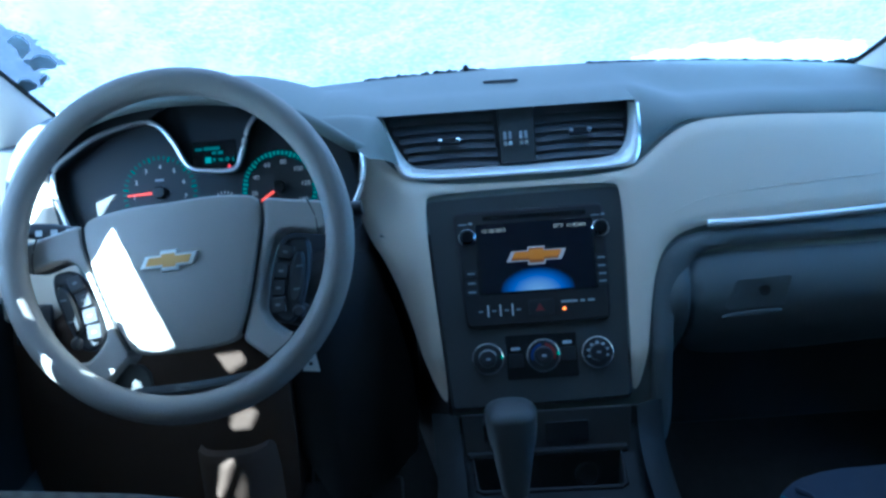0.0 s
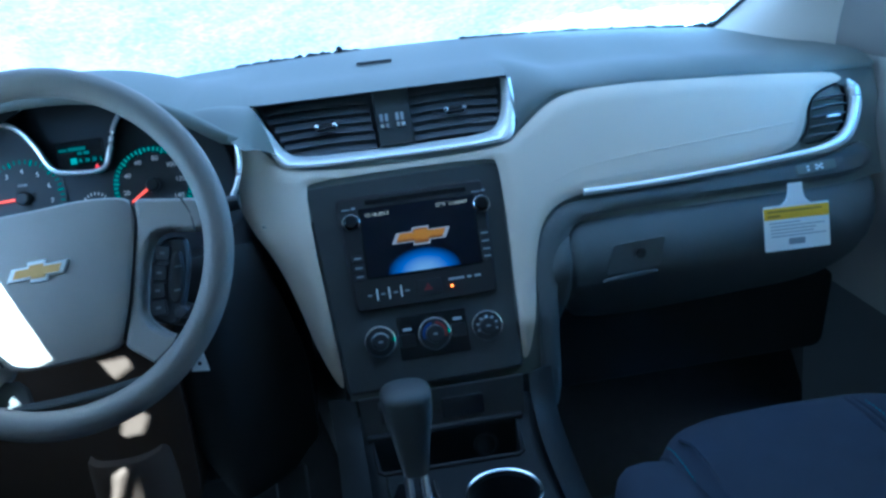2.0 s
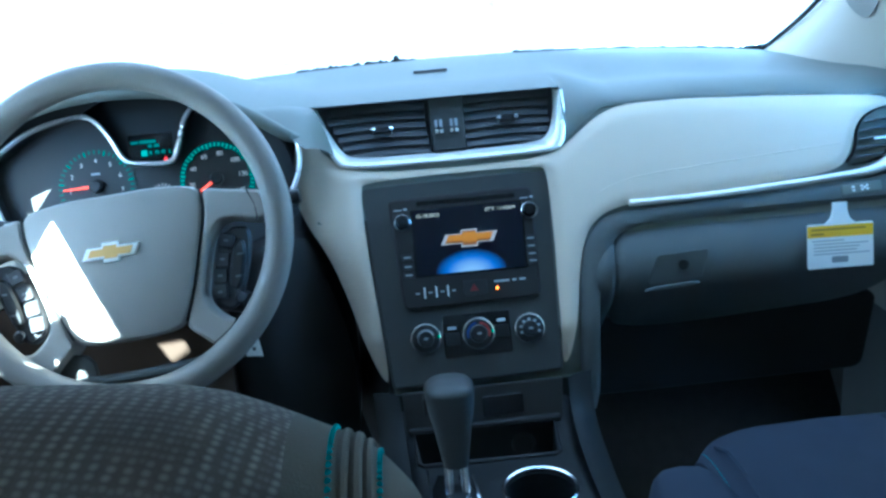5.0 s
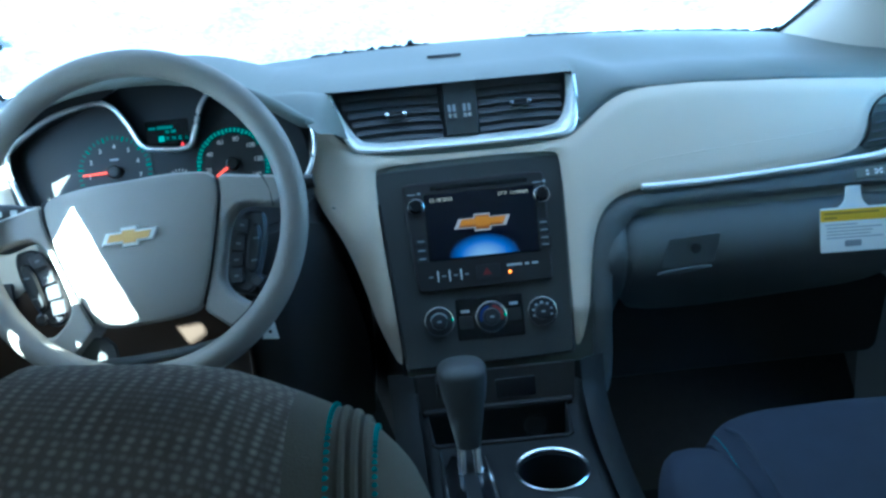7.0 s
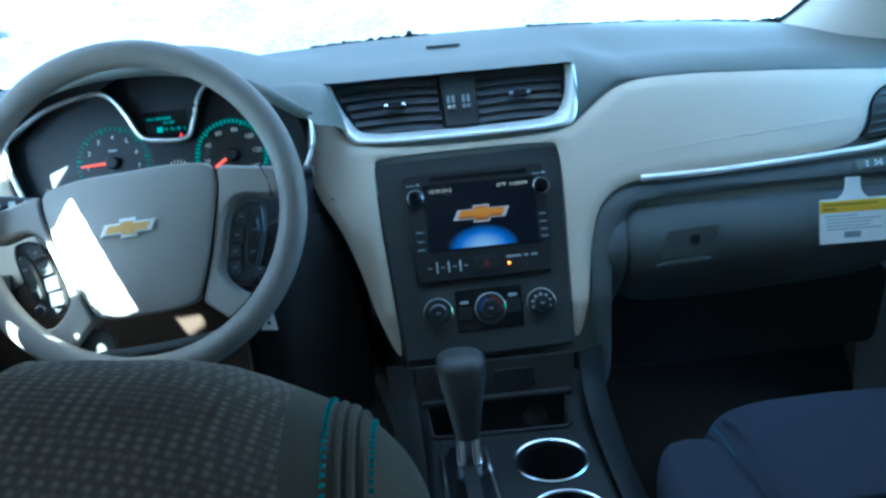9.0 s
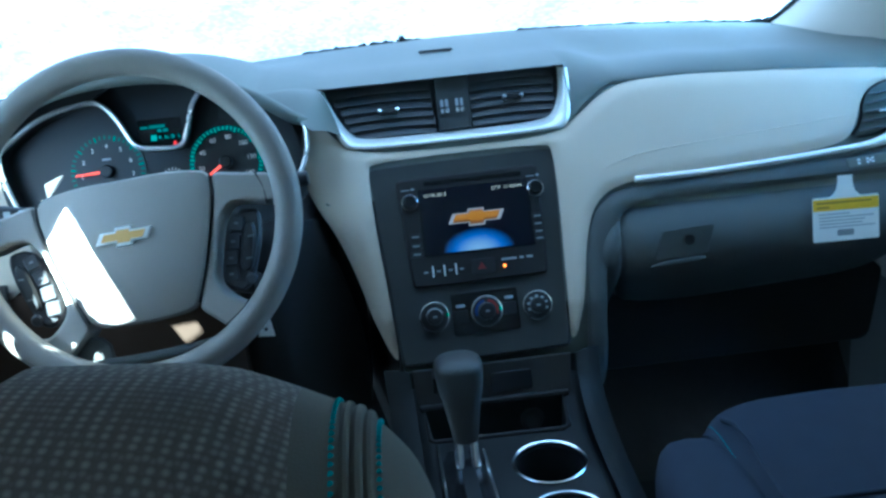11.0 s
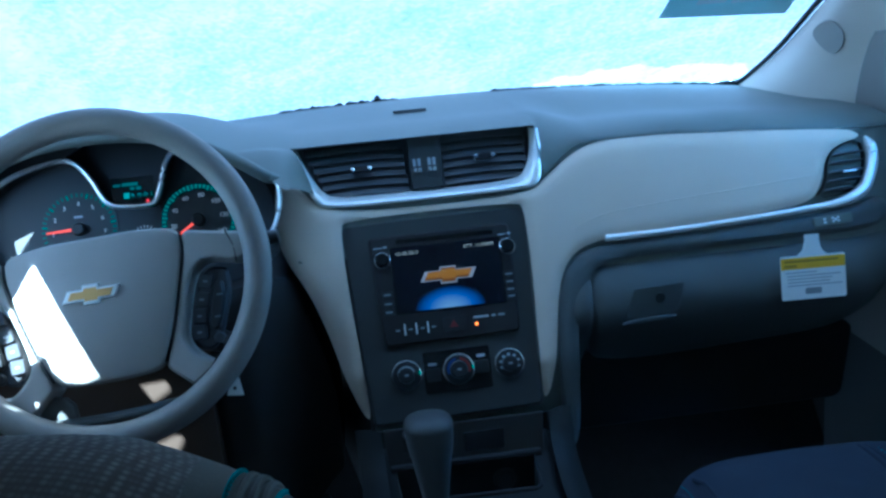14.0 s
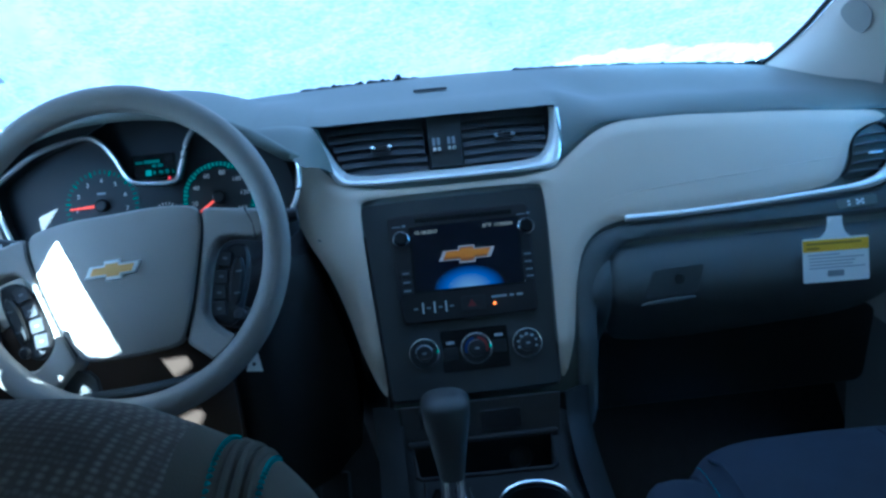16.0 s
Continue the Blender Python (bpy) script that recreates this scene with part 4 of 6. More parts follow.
def screen_glow():
    """The display's dome of blue light: white-blue at its heart, dark at its rim."""
    m = bpy.data.materials.new("display_glow")
    m.use_nodes = True
    nt = m.node_tree
    b = nt.nodes["Principled BSDF"]
    b.inputs["Base Color"].default_value = (0.005, 0.006, 0.01, 1)
    b.inputs["Roughness"].default_value = 0.15
    co = nt.nodes.new("ShaderNodeTexCoord")
    mp = nt.nodes.new("ShaderNodeMapping")
    heart = SM @ Vector((0.0, 0.089, 0))
    mp.inputs["Location"].default_value = (-heart.x / 0.058, -heart.y / 0.036, -heart.z / 0.036)
    mp.inputs["Scale"].default_value = (1 / 0.058, 1 / 0.036, 1 / 0.036)
    nt.links.new(co.outputs["Object"], mp.inputs["Vector"])
    le = nt.nodes.new("ShaderNodeVectorMath")
    le.operation = "LENGTH"
    nt.links.new(mp.outputs[0], le.inputs[0])
    rp = nt.nodes.new("ShaderNodeValToRGB")
    e = rp.color_ramp.elements
    e[0].position, e[0].color = 0.45, (0.33, 0.40, 0.50, 1)
    e[1].position, e[1].color = 1.0, (0.0, 0.0, 0.001, 1)
    mid = e.new(0.74)
    mid.color = (0.05, 0.13, 0.38, 1)
    nt.links.new(le.outputs["Value"], rp.inputs[0])
    nt.links.new(rp.outputs[0], b.inputs["Emission Color"])
    b.inputs["Emission Strength"].default_value = 0.034
    return m


bm = bmesh.new()
slab(bm, rounded(-0.075, 0.0895, 0.0775, 0.1815, 0.001), SM, 0.0004, 0.0001, F0 + 0.0008)
part("picture", bm, screen_glow(), disp)
SILVER_GLOW = glow("screen_silver", (0.55, 0.46, 0.44), 0.34, 0.1)
GOLD_GLOW = glow("screen_gold", (0.70, 0.23, 0.004), 0.34, 0.1)


def bowtie(bm, w, h, m, base, d):
    """A slanted bar crossed by a taller block."""
    s = 0.22 * h
    slab(bm, [(-w, -0.32 * h), (-0.27 * w, -0.32 * h), (-0.30 * w, -0.55 * h), (0.27 * w, -0.55 * h), (0.30 * w, -0.32 * h), (w - s * 1.5, -0.32 * h), (w, 0.32 * h),
              (0.27 * w, 0.32 * h), (0.30 * w, 0.55 * h), (-0.27 * w, 0.55 * h), (-0.30 * w, 0.32 * h), (-w + s * 1.5, 0.32 * h)], m, d, d * 0.3, base)
    return bm


m = SM @ pose(0.0015, 0.1365, 0)
part("screen_emblem", bowtie(bmesh.new(), 0.041, 0.0225, m, F0 + 0.0011, 0.0003), SILVER_GLOW, disp, "silver-edged gold screen emblem")
BRONZE_GLOW = glow("screen_bronze", (0.30, 0.085, 0.002), 0.34, 0.1)
part("screen_emblem", bowtie(bmesh.new(), 0.035, 0.0185, m, F0 + 0.0014, 0.0003), BRONZE_GLOW, disp)
part("screen_emblem", bowtie(bmesh.new(), 0.034, 0.0125, m @ pose(0.0005, 0.0014, 0), F0 + 0.0017, 0.0003), GOLD_GLOW, disp)
words("12-18-2013", 0.0072, SM @ pose(-0.0545, 0.1735, F0 + 0.0014), SCREENTEXT, disp, "date")
words("27°F  11:43AM", 0.0072, SM @ pose(0.0495, 0.1745, F0 + 0.0014), SCREENTEXT, disp, "clock")
for kx, ky in ((-0.0905, 0.1665), (0.0905, 0.1680)):
    m = SM @ pose(kx, ky, F0)
    bm = bmesh.new()
    lathe(bm, [(0.0128, -0.001), (0.0126, 0.002), (0.0119, 0.0044), (0.0108, 0.0054), (0.0097, 0.0048), (0.0090, 0.003)], m, 32)
    part("knob_ring", bm, BRIGHT, radio, "bright chrome knob ring")
    bm = bmesh.new()
    lathe(bm, [(0.0090, 0.0), (0.0088, 0.011), (0.0075, 0.0125), (0, 0.0125)], m, 28)
    part("knob", bm, GLOSS, radio, "black volume knob")
    bm = bmesh.new()
    slab(bm, rounded(kx - 0.011, ky + 0.0175, kx + 0.001, ky + 0.0190, 0.0004, 2), SM, 0.0003, 0.0001, F0)
    slab(bm, rounded(kx + 0.003, ky + 0.0175, kx + 0.008, ky + 0.0205, 0.0004, 2), SM, 0.0003, 0.0001, F0)
    part("knob_label", bm, GREYINK, radio, smooth=False)
for side, bx in ((-1, -0.0885), (1, 0.0885)):
    for k, by in enumerate((0.128, 0.117, 0.106, 0.096) if side > 0 else (0.117, 0.104, 0.092)):
        bm = bmesh.new()
        slab(bm, rounded(bx - 0.0085, by - 0.0048, bx + 0.0085, by + 0.0048, 0.0012), SM, 0.0011, 0.0004, F0 - 0.0002)
        key = part("button", bm, BLACK, radio)
        bm = bmesh.new()
        slab(bm, rounded(bx - 0.005, by - 0.0013, bx + 0.005, by + 0.0010, 0.0003, 2), SM, 0.0002, 0.00005, F0 + 0.0009)
        part("button_mark", bm, GREYINK, key)
for bx in (-0.069, -0.0525, -0.036):
    bm = bmesh.new()
    slab(bm, rounded(bx - 0.0010, 0.0570, bx + 0.0010, 0.0730, 0.0006, 2), SM, 0.0014, 0.0003, F0 - 0.0002)
    part("chrome_bar", bm, CHROME, radio, "thin upright chrome bar between keys")
for bx in (-0.079, -0.061, -0.044, -0.028):
    bm = bmesh.new()
    slab(bm, rounded(bx - 0.0030, 0.0635, bx + 0.0030, 0.0660, 0.0006, 2), SM, 0.0003, 0.0001, F0)
    part("key_mark", bm, GREYINK, radio)
bm = bmesh.new()
slab(bm, rounded(-0.014, 0.0550, 0.020, 0.0760, 0.003), SM, 0.0012, 0.0004, F0 - 0.0002)
hz = part("hazard_button", bm, BLACK, radio)
bm = bmesh.new()
slab(bm, [(-0.0055, 0.0610), (0.0075, 0.0610), (0.001, 0.0715)], SM, 0.0004, 0.0001, F0 + 0.0009)
part("hazard_triangle", bm, HAZARD, hz, "dull red hazard triangle")
bm = bmesh.new()
lathe(bm, [(0.0022, 0), (0.0022, 0.001), (0.0013, 0.0018), (0, 0.002)], SM @ pose(0.0335, 0.0620, F0), 16)
part("warning_lamp", bm, AMBER, radio, "lit amber warning lamp")
bm = bmesh.new()
for x0, x1 in ((0.030, 0.052), (0.056, 0.062), (0.066, 0.075)):
    slab(bm, rounded(x0, 0.0700, x1, 0.0730, 0.0004, 2), SM, 0.0003, 0.0001, F0)
part("lamp_label", bm, WHITEPRINT, radio, smooth=False)


# ---- instrument cluster ----
cluster = empty("instrument_cluster", (-0.43, 1.12, 0.68), "dark instrument cluster with lit teal dials in chrome-edged pods", "instrument cluster")
CM = frame_of((-0.415, 1.128, 0.745), 20)


def cl(x, z, off=0.0):
    """A place on the cluster's face from across and height."""
    return CM @ Vector((x + 0.415, (z - 0.745) / math.cos(radians(20)), off))


bm = bmesh.new()
slab(bm, [(p[0] + 0.415, (p[1] - 0.745) * 1.06) for p in chaikin([(-0.72, 0.64), (-0.72, 0.80), (-0.66, 0.86), (-0.44, 0.875), (-0.32, 0.845), (-0.262, 0.800), (-0.231, 0.765), (-0.232, 0.64)], 2)], CM, 0.004, 0.001, -0.012)
part("face", bm, DIALFACE, cluster, "matt black dial face")
# shroud: from the hood's lip down to the dial face
lip = [(x, 1.064 + 0.05 * ease(-0.235, -0.205, x) + 0.043 * ease(0.50, 0.62, -x), hood_lip(x) - 0.003) for x in [-0.712 + 0.507 * i / 40 for i in range(41)]]
bm = bmesh.new()


def shroud(u, v):
    x, y, z = lip[7 + int(round(u * 33))]
    inx = -0.44 + (x + 0.44) * (1.05 if x < -0.44 else 0.97)
    q = cl(inx, z + 0.012 if x < -0.44 else 0.70 + (z - 0.70) * 0.95, -0.006)
    return Vector((x, y, z)) * (1 - v) + q * v


grid(bm, 34, 8, shroud)
# Darkened taupe here is the shade under the hood.
part("shroud", bm, TAUPE_DARKENED, cluster, "inner face of the hood, taupe darkened for shade")
bm = bmesh.new()
tube(bm, [(x, y - 0.002, z + 0.002) for x, y, z in lip], [0.0045 + 0.0040 * ease(-0.62, -0.54, x) * (1 - 0.75 * ease(-0.235, -0.21, x)) for x, y, z in lip], 12)
part("hood_lip", bm, TAUPE, cluster, "rounded taupe lip of the hood")

bm = bmesh.new()
grid(bm, 21, 6, lambda u, v: Vector(lip[int(round(u * 20))]) + Vector(((lip[int(round(u * 20))][0] + 0.43) * 0.03 * v, 0.002 + 0.10 * v, 0.004 + 0.004 * v)))
part("hood_side", bm, TAUPE, cluster, "taupe outer side of the hood")

for pts in ([(-0.617, 0.702), (-0.628, 0.730), (-0.635, 0.756), (-0.633, 0.780), (-0.607, 0.799), (-0.577, 0.816), (-0.543, 0.827), (-0.512, 0.832), (-0.492, 0.824), (-0.474, 0.802), (-0.456, 0.772), (-0.432, 0.765), (-0.395, 0.765), (-0.383, 0.786), (-0.372, 0.818), (-0.350, 0.838), (-0.31, 0.843), (-0.265, 0.822), (-0.228, 0.785), (-0.222, 0.755), (-0.230, 0.725), (-0.245, 0.700)],):
    bm = bmesh.new()
    tube(bm, [cl(p.x, p.y, 0.016 + 0.007 * ease(0.52, 0.60, -p.x)) for p in spline([(*p, 0) for p in pts], 6)], 0.0034, 8)
    part("chrome_edge", bm, CHROME, cluster, "bright chrome edge round the dial pods")
# pod walls behind the chrome
bm = bmesh.new()
path = spline([(-0.617, 0.702, 0), (-0.628, 0.730, 0), (-0.635, 0.756, 0), (-0.633, 0.780, 0), (-0.607, 0.799, 0), (-0.577, 0.816, 0), (-0.543, 0.827, 0), (-0.512, 0.832, 0), (-0.492, 0.824, 0), (-0.474, 0.802, 0), (-0.456, 0.772, 0), (-0.432, 0.765, 0), (-0.395, 0.765, 0), (-0.383, 0.786, 0), (-0.372, 0.818, 0), (-0.350, 0.838, 0), (-0.31, 0.843, 0), (-0.265, 0.822, 0), (-0.228, 0.785, 0), (-0.222, 0.755, 0), (-0.230, 0.725, 0), (-0.245, 0.70, 0)], 6)
grid(bm, len(path), 4, lambda u, v: cl(path[int(round(u * (len(path) - 1)))].x, path[int(round(u * (len(path) - 1)))].y, 0.016 - 0.024 * v))
part("pod_wall", bm, BLACK, cluster)

# flank of the hood, falling away to the vent and the cream panel


def flank(u, v):
    x = -0.285 + 0.076 * u
    z = hood_lip(x) - 0.003
    tx, tz = -0.207 + 0.030 * u ** 0.8, 0.817 - 0.066 * u ** 1.6
    p = Vector((x, 1.066, z)).lerp(Vector((tx, face(tx, tz) - 0.005 - 0.012 * math.sin(u * math.pi), tz)), v)
    return p + Vector((0, 0, 0.004 * math.sin(v * math.pi) + 0.010 * math.sin(u * math.pi) * math.sin(v * math.pi)))


bm = bmesh.new()
grid(bm, 20, 14, flank)
part("hood_flank", bm, TAUPE, cluster, "taupe flank of the hood beside the vent")

# flared bezel between the lip and the left pod
bm = bmesh.new()
bez = [(x, hood_lip(x) + 0.004) for x in [-0.652 + 0.0125 * i for i in range(17)]] + [(-0.470, 0.866), (-0.490, 0.850), (-0.512, 0.838), (-0.543, 0.830), (-0.577, 0.819), (-0.607, 0.802), (-0.636, 0.781), (-0.638, 0.756), (-0.631, 0.730), (-0.617, 0.690), (-0.630, 0.690), (-0.646, 0.740)]
region(bm, bez, lambda x, z: 1.128 + (z - 0.745) * 0.364 - 0.020 - 0.004 * ease(0.55, 0.63, -x), 0, 0.005, 0.02, 0.004)
part("bezel", bm, DIALFACE, cluster, "flared dark bezel beside the dials")

DIALS = (("tachometer", -0.5035, 0.7440, ["1", "2", "3", "4", "5", "6", "7"], 187, -11, 8, 183),
         ("speedometer", -0.3395, 0.7400, ["20", "40", "60", "80", "100", "120", "140"], 190, -30, 7, 214))
for name, x, z, labels, a0, a1, steps, needle in DIALS:
    m = Matrix.Translation(cl(x, z, 0)) @ CM.to_3x3().to_4x4() @ pose(0, 0, -0.0076)
    bm = bmesh.new()
    lathe(bm, [(0.054, 0), (0.054, 0.001), (0, 0.001)], m, 48)
    dial = part("dial", bm, DIALFACE, cluster, f"black {name} dial with teal ticks")
    n_t = 35 if name == "speedometer" else 29
    for k in range(n_t):
        a = radians(205 - 230 * k / (n_t - 1))
        bm = bmesh.new()
        long = k % 5 == 0 if name == "speedometer" else k % 4 == 0
        slab(bm, rounded(0.0455 - (0.002 if long else 0), -0.0011, 0.0510, 0.0011, 0.0004, 2), m @ pose(0, 0, 0.0011, 0, 0, math.degrees(a)), 0.0003, 0.0001)
        part("tick", bm, TEAL if long or name == "speedometer" else TEAL_DIM, dial)
    for k, s in enumerate(labels):
        a = radians(a0 + (a1 - a0) * k / (len(labels) - 1))
        words(s, 0.0088, m @ pose(0.0355 * math.cos(a), 0.0355 * math.sin(a), 0.0015), DIALINK, dial, "digit")
    bm = bmesh.new()
    na = radians(needle)
    r1 = 0.043
    slab(bm, [(0.006, -0.0019), (r1, -0.0009), (r1, 0.0009), (0.006, 0.0019)], m @ pose(0, 0, 0.006, 0, 0, needle), 0.0012, 0.0003)
    part("needle", bm, NEEDLE, dial, "glowing red needle")
    bm = bmesh.new()
    lathe(bm, [(0.009, 0.001), (0.009, 0.008), (0.007, 0.010), (0, 0.010)], m, 24)
    part("hub", bm, BLACK, dial)
bm = bmesh.new()
slab(bm, rounded(-0.006, 0.016, 0.006, 0.019, 0.0005, 2), Matrix.Translation(cl(-0.5035, 0.744, 0)) @ CM.to_3x3().to_4x4() @ pose(0, 0, -0.0062), 0.0003, 0.0001)
part("unit_mark", bm, GREYINK, cluster)
# message display between the dials
IM = Matrix.Translation(cl(-0.427, 0.786, 0)) @ CM.to_3x3().to_4x4() @ pose(0, 0, -0.0074)
bm = bmesh.new()
slab(bm, rounded(-0.030, -0.020, 0.030, 0.022, 0.003), IM, 0.001, 0.0003)
idisp = part("message_display", bm, GLOSS, cluster, "small dark display with teal lettering")
bm = bmesh.new()
for x0, x1, y0, y1 in ((-0.026, -0.016, 0.009, 0.0125), (-0.014, 0.008, 0.009, 0.0135), (-0.003, 0.003, 0.003, 0.007), (0.005, 0.012, 0.003, 0.0072)):
    slab(bm, rounded(x0, y0, x1, y1, 0.0005, 2), IM, 0.0003, 0.0001, 0.001)
part("message_line", bm, TEAL_DIM, idisp, smooth=False)
for k, s in enumerate("PRNDL"):
    if k == 0:
        bm = bmesh.new()
        slab(bm, rounded(-0.0125, -0.0085, -0.0045, -0.0005, 0.0005, 2), IM, 0.0003, 0.0001, 0.001)
        part("gear_mark", bm, TEAL, idisp)
    else:
        words(s, 0.0072, IM @ pose(-0.0085 + 0.0088 * k, -0.0048, 0.0015), TEAL, idisp, "gear_letter")
bm = bmesh.new()
slab(bm, [(0.017, -0.019), (0.023, -0.019), (0.022, -0.0135), (0.020, -0.011), (0.018, -0.0135)], IM, 0.0003, 0.0001, 0.001)
part("seatbelt_lamp", bm, REDLAMP, idisp, "red warning lamp")
# small dial between the two
bm = bmesh.new()
for k in range(9):
    a = 150 - 120 * k / 8
    slab(bm, rounded(0.016, -0.0007, 0.020, 0.0007, 0.0003, 2), Matrix.Translation(cl(-0.415, 0.722, 0)) @ CM.to_3x3().to_4x4() @ pose(0, 0, -0.006, 0, 0, a), 0.0003, 0.0001)
part("small_scale", bm, DIALINK, cluster, smooth=False)

# ---- driver's side of the dash ----
bm = bmesh.new()
region(bm, [(-0.725, 0.60)] + [(x, hood_lip(x) - 0.010) for x in (-0.715, -0.70, -0.685, -0.67, -0.655, -0.642)] + [(-0.640, 0.765), (-0.638, 0.745), (-0.630, 0.715), (-0.615, 0.68), (-0.60, 0.645), (-0.61, 0.62), (-0.64, 0.60)], lambda x, z: 1.102 + (z - 0.745) * 0.364, 0.006, 0.006, 0.02, 0.008)
part("cream_panel_driver", bm, CREAM, dash, "pale cream panel beside the instruments")
knee_y = lambda x, z: 1.05 + 0.12 * max(0.0, z - 0.60) + 0.03 * ease(-0.30, -0.19, x)
bm = bmesh.new()
region(bm, chaikin([(-0.72, 0.30), (-0.72, 0.60), (-0.62, 0.60), (-0.60, 0.635), (-0.355, 0.645), (-0.345, 0.60), (-0.345, 0.32), (-0.36, 0.28), (-0.60, 0.28)], 1), knee_y, 0.006, 0.012, 0.16, 0.01)
part("knee_panel", bm, KNEE, dash, "dark knee panel under the steering column")
# Knee panel's right part, split off and coloured black to stand in for shade.
bm = bmesh.new()
region(bm, chaikin([(-0.342, 0.28), (-0.342, 0.645), (-0.235, 0.655), (-0.215, 0.60), (-0.190, 0.50), (-0.180, 0.43), (-0.185, 0.28)], 1), lambda x, z: knee_y(x, z) + 0.015 + 0.05 * ease(-0.30, -0.19, x), 0.006, 0.012, 0.16, 0.01)
part("column_side_panel", bm, BLACK_MATT, dash, "knee panel's right part, coloured black as shade")
# Block added so two sun patches land where the camera's view needs them.
bm = bmesh.new()
region(bm, chaikin([(-0.450, 0.30), (-0.450, 0.444), (-0.440, 0.460), (-0.360, 0.460), (-0.350, 0.444), (-0.350, 0.30)], 1), lambda x, z: 0.911 + 0.045 * abs((x + 0.40) / 0.05) ** 3, 0.006, 0.008, 0.014, 0.01)
part("sun_patch_block", bm, KNEE, dash, "block added under the steering column to catch sun patches")
# headlamp switch
HM = frame_of((-0.662, 1.04, 0.598), 18)
hsw = empty("headlamp_switch", HM.translation, "square dark headlamp switch with a round knob", "switch")
bm = bmesh.new()
slab(bm, rounded(-0.024, -0.026, 0.024, 0.026, 0.004), HM, 0.006, 0.0015)
part("plate", bm, BLACK, hsw)
bm = bmesh.new()
lathe(bm, [(0.0125, 0.005), (0.0125, 0.014), (0.011, 0.017), (0, 0.017)], HM @ pose(0, -0.006, 0), 28)
part("knob", bm, BLACK_MATT, hsw)
bm = bmesh.new()
lathe(bm, [(0.014, 0.005), (0.0145, 0.008), (0.0125, 0.009)], HM @ pose(0, -0.006, 0), 28)
part("knob_ring", bm, CHROME, hsw)
bm = bmesh.new()
slab(bm, rounded(-0.010, 0.012, 0.010, 0.016, 0.001, 2), HM, 0.0004, 0.0001, 0.006)
part("mark", bm, GREYINK, hsw)

# ---- steering column and wheel ----
WC, TILT_W = (-0.4128, 0.8945, 0.7351), 21.9
WM = frame_of(WC, TILT_W)
column = empty("steering_column", (-0.415, 1.05, 0.60), "black steering column shroud with two stalks", "steering column")
bm = bmesh.new()
puff(bm, (0.060, 0.042, 0.12), WM @ pose(0, -0.046, -0.16), 3.5, 36, 20)
part("shroud", bm, DARKTRIM, column)
bm = bmesh.new()
tube(bm, [(-0.39, 1.03, 0.625), (-0.335, 1.018, 0.606), (-0.300, 1.005, 0.598)], [0.020, 0.018, 0.014], 16)
part("ignition_barrel", bm, BLACK, column)
for s, nm in ((-1, "turn_stalk"), (1, "wiper_stalk")):
    bm = bmesh.new()
    tube(bm, [WM @ Vector((s * 0.05, 0.012, -0.075)), WM @ Vector((s * 0.10, 0.020, -0.070)), WM @ Vector((s * 0.165, 0.030, -0.062)), WM @ Vector((s * 0.200, 0.034, -0.060))],
         [0.006, 0.007, 0.0105, 0.009], 12)
    st = part(nm, bm, BLACK, column, "black stalk with white printed marks")
    bm = bmesh.new()
    for q in range(3):
        p = WM @ Vector((s * (0.140 + 0.018 * q), 0.028, -0.0515))
        slab(bm, rounded(-0.004, -0.0035, 0.004, 0.0035, 0.001, 2), Matrix.Translation(p) @ WM.to_3x3().to_4x4(), 0.0005, 0.0001)
    part("stalk_mark", bm, WHITEPRINT, st, smooth=False)

wheel = empty("steering_wheel", WC, "taupe four-spoke steering wheel with a gold emblem", "steering wheel")
RIM_R, RIM_T = 0.1808, 0.0158
bm = bmesh.new()
tube(bm, [WM @ Vector((RIM_R * math.cos(a * math.tau / 96), RIM_R * math.sin(a * math.tau / 96), 0)) for a in range(96)], RIM_T, 20, closed=True, up=WM.to_3x3() @ Vector((0, 0, 1)))
rim = part("rim", bm, LEATHER, wheel, "grained taupe rim")
HUB = -0.020


def domed(bm, outline, m, base, height, cell=0.007, edge=0.02, crown=0.0):
    """A soft cover with a rounded rim over an outline in the pose's plane."""
    tmp = bmesh.new()
    region(tmp, outline, lambda x, z: -crown * max(0.0, 1 - (x / 0.11) ** 2 - ((z + 0.03) / 0.10) ** 2), height, cell, 0.03, edge)
    me = bpy.data.meshes.new("tmp")
    tmp.to_mesh(me)
    tmp.free()
    me.transform(m @ Matrix(((1, 0, 0, 0), (0, 0, 1, 0), (0, -1, 0, base), (0, 0, 0, 1))))
    bm.from_mesh(me)
    bpy.data.meshes.remove(me)
    return bm


HW = WM @ pose(-0.006, 0, 0, 0, 0, 4.5)     # the wheel stands turned a little to the left
PAD_HALF = [(0.0, 0.0475), (0.05, 0.0490), (0.086, 0.0450), (0.0995, 0.0385), (0.1005, 0.0186), (0.0970, 0.0001), (0.0868, -0.0363), (0.0760, -0.0725), (0.0625, -0.1085), (0.052, -0.1165), (0.025, -0.1190), (0.0, -0.1195)]
PADLINE = chaikin(PAD_HALF + [(-x, y) for x, y in PAD_HALF[-2:0:-1]], 2)


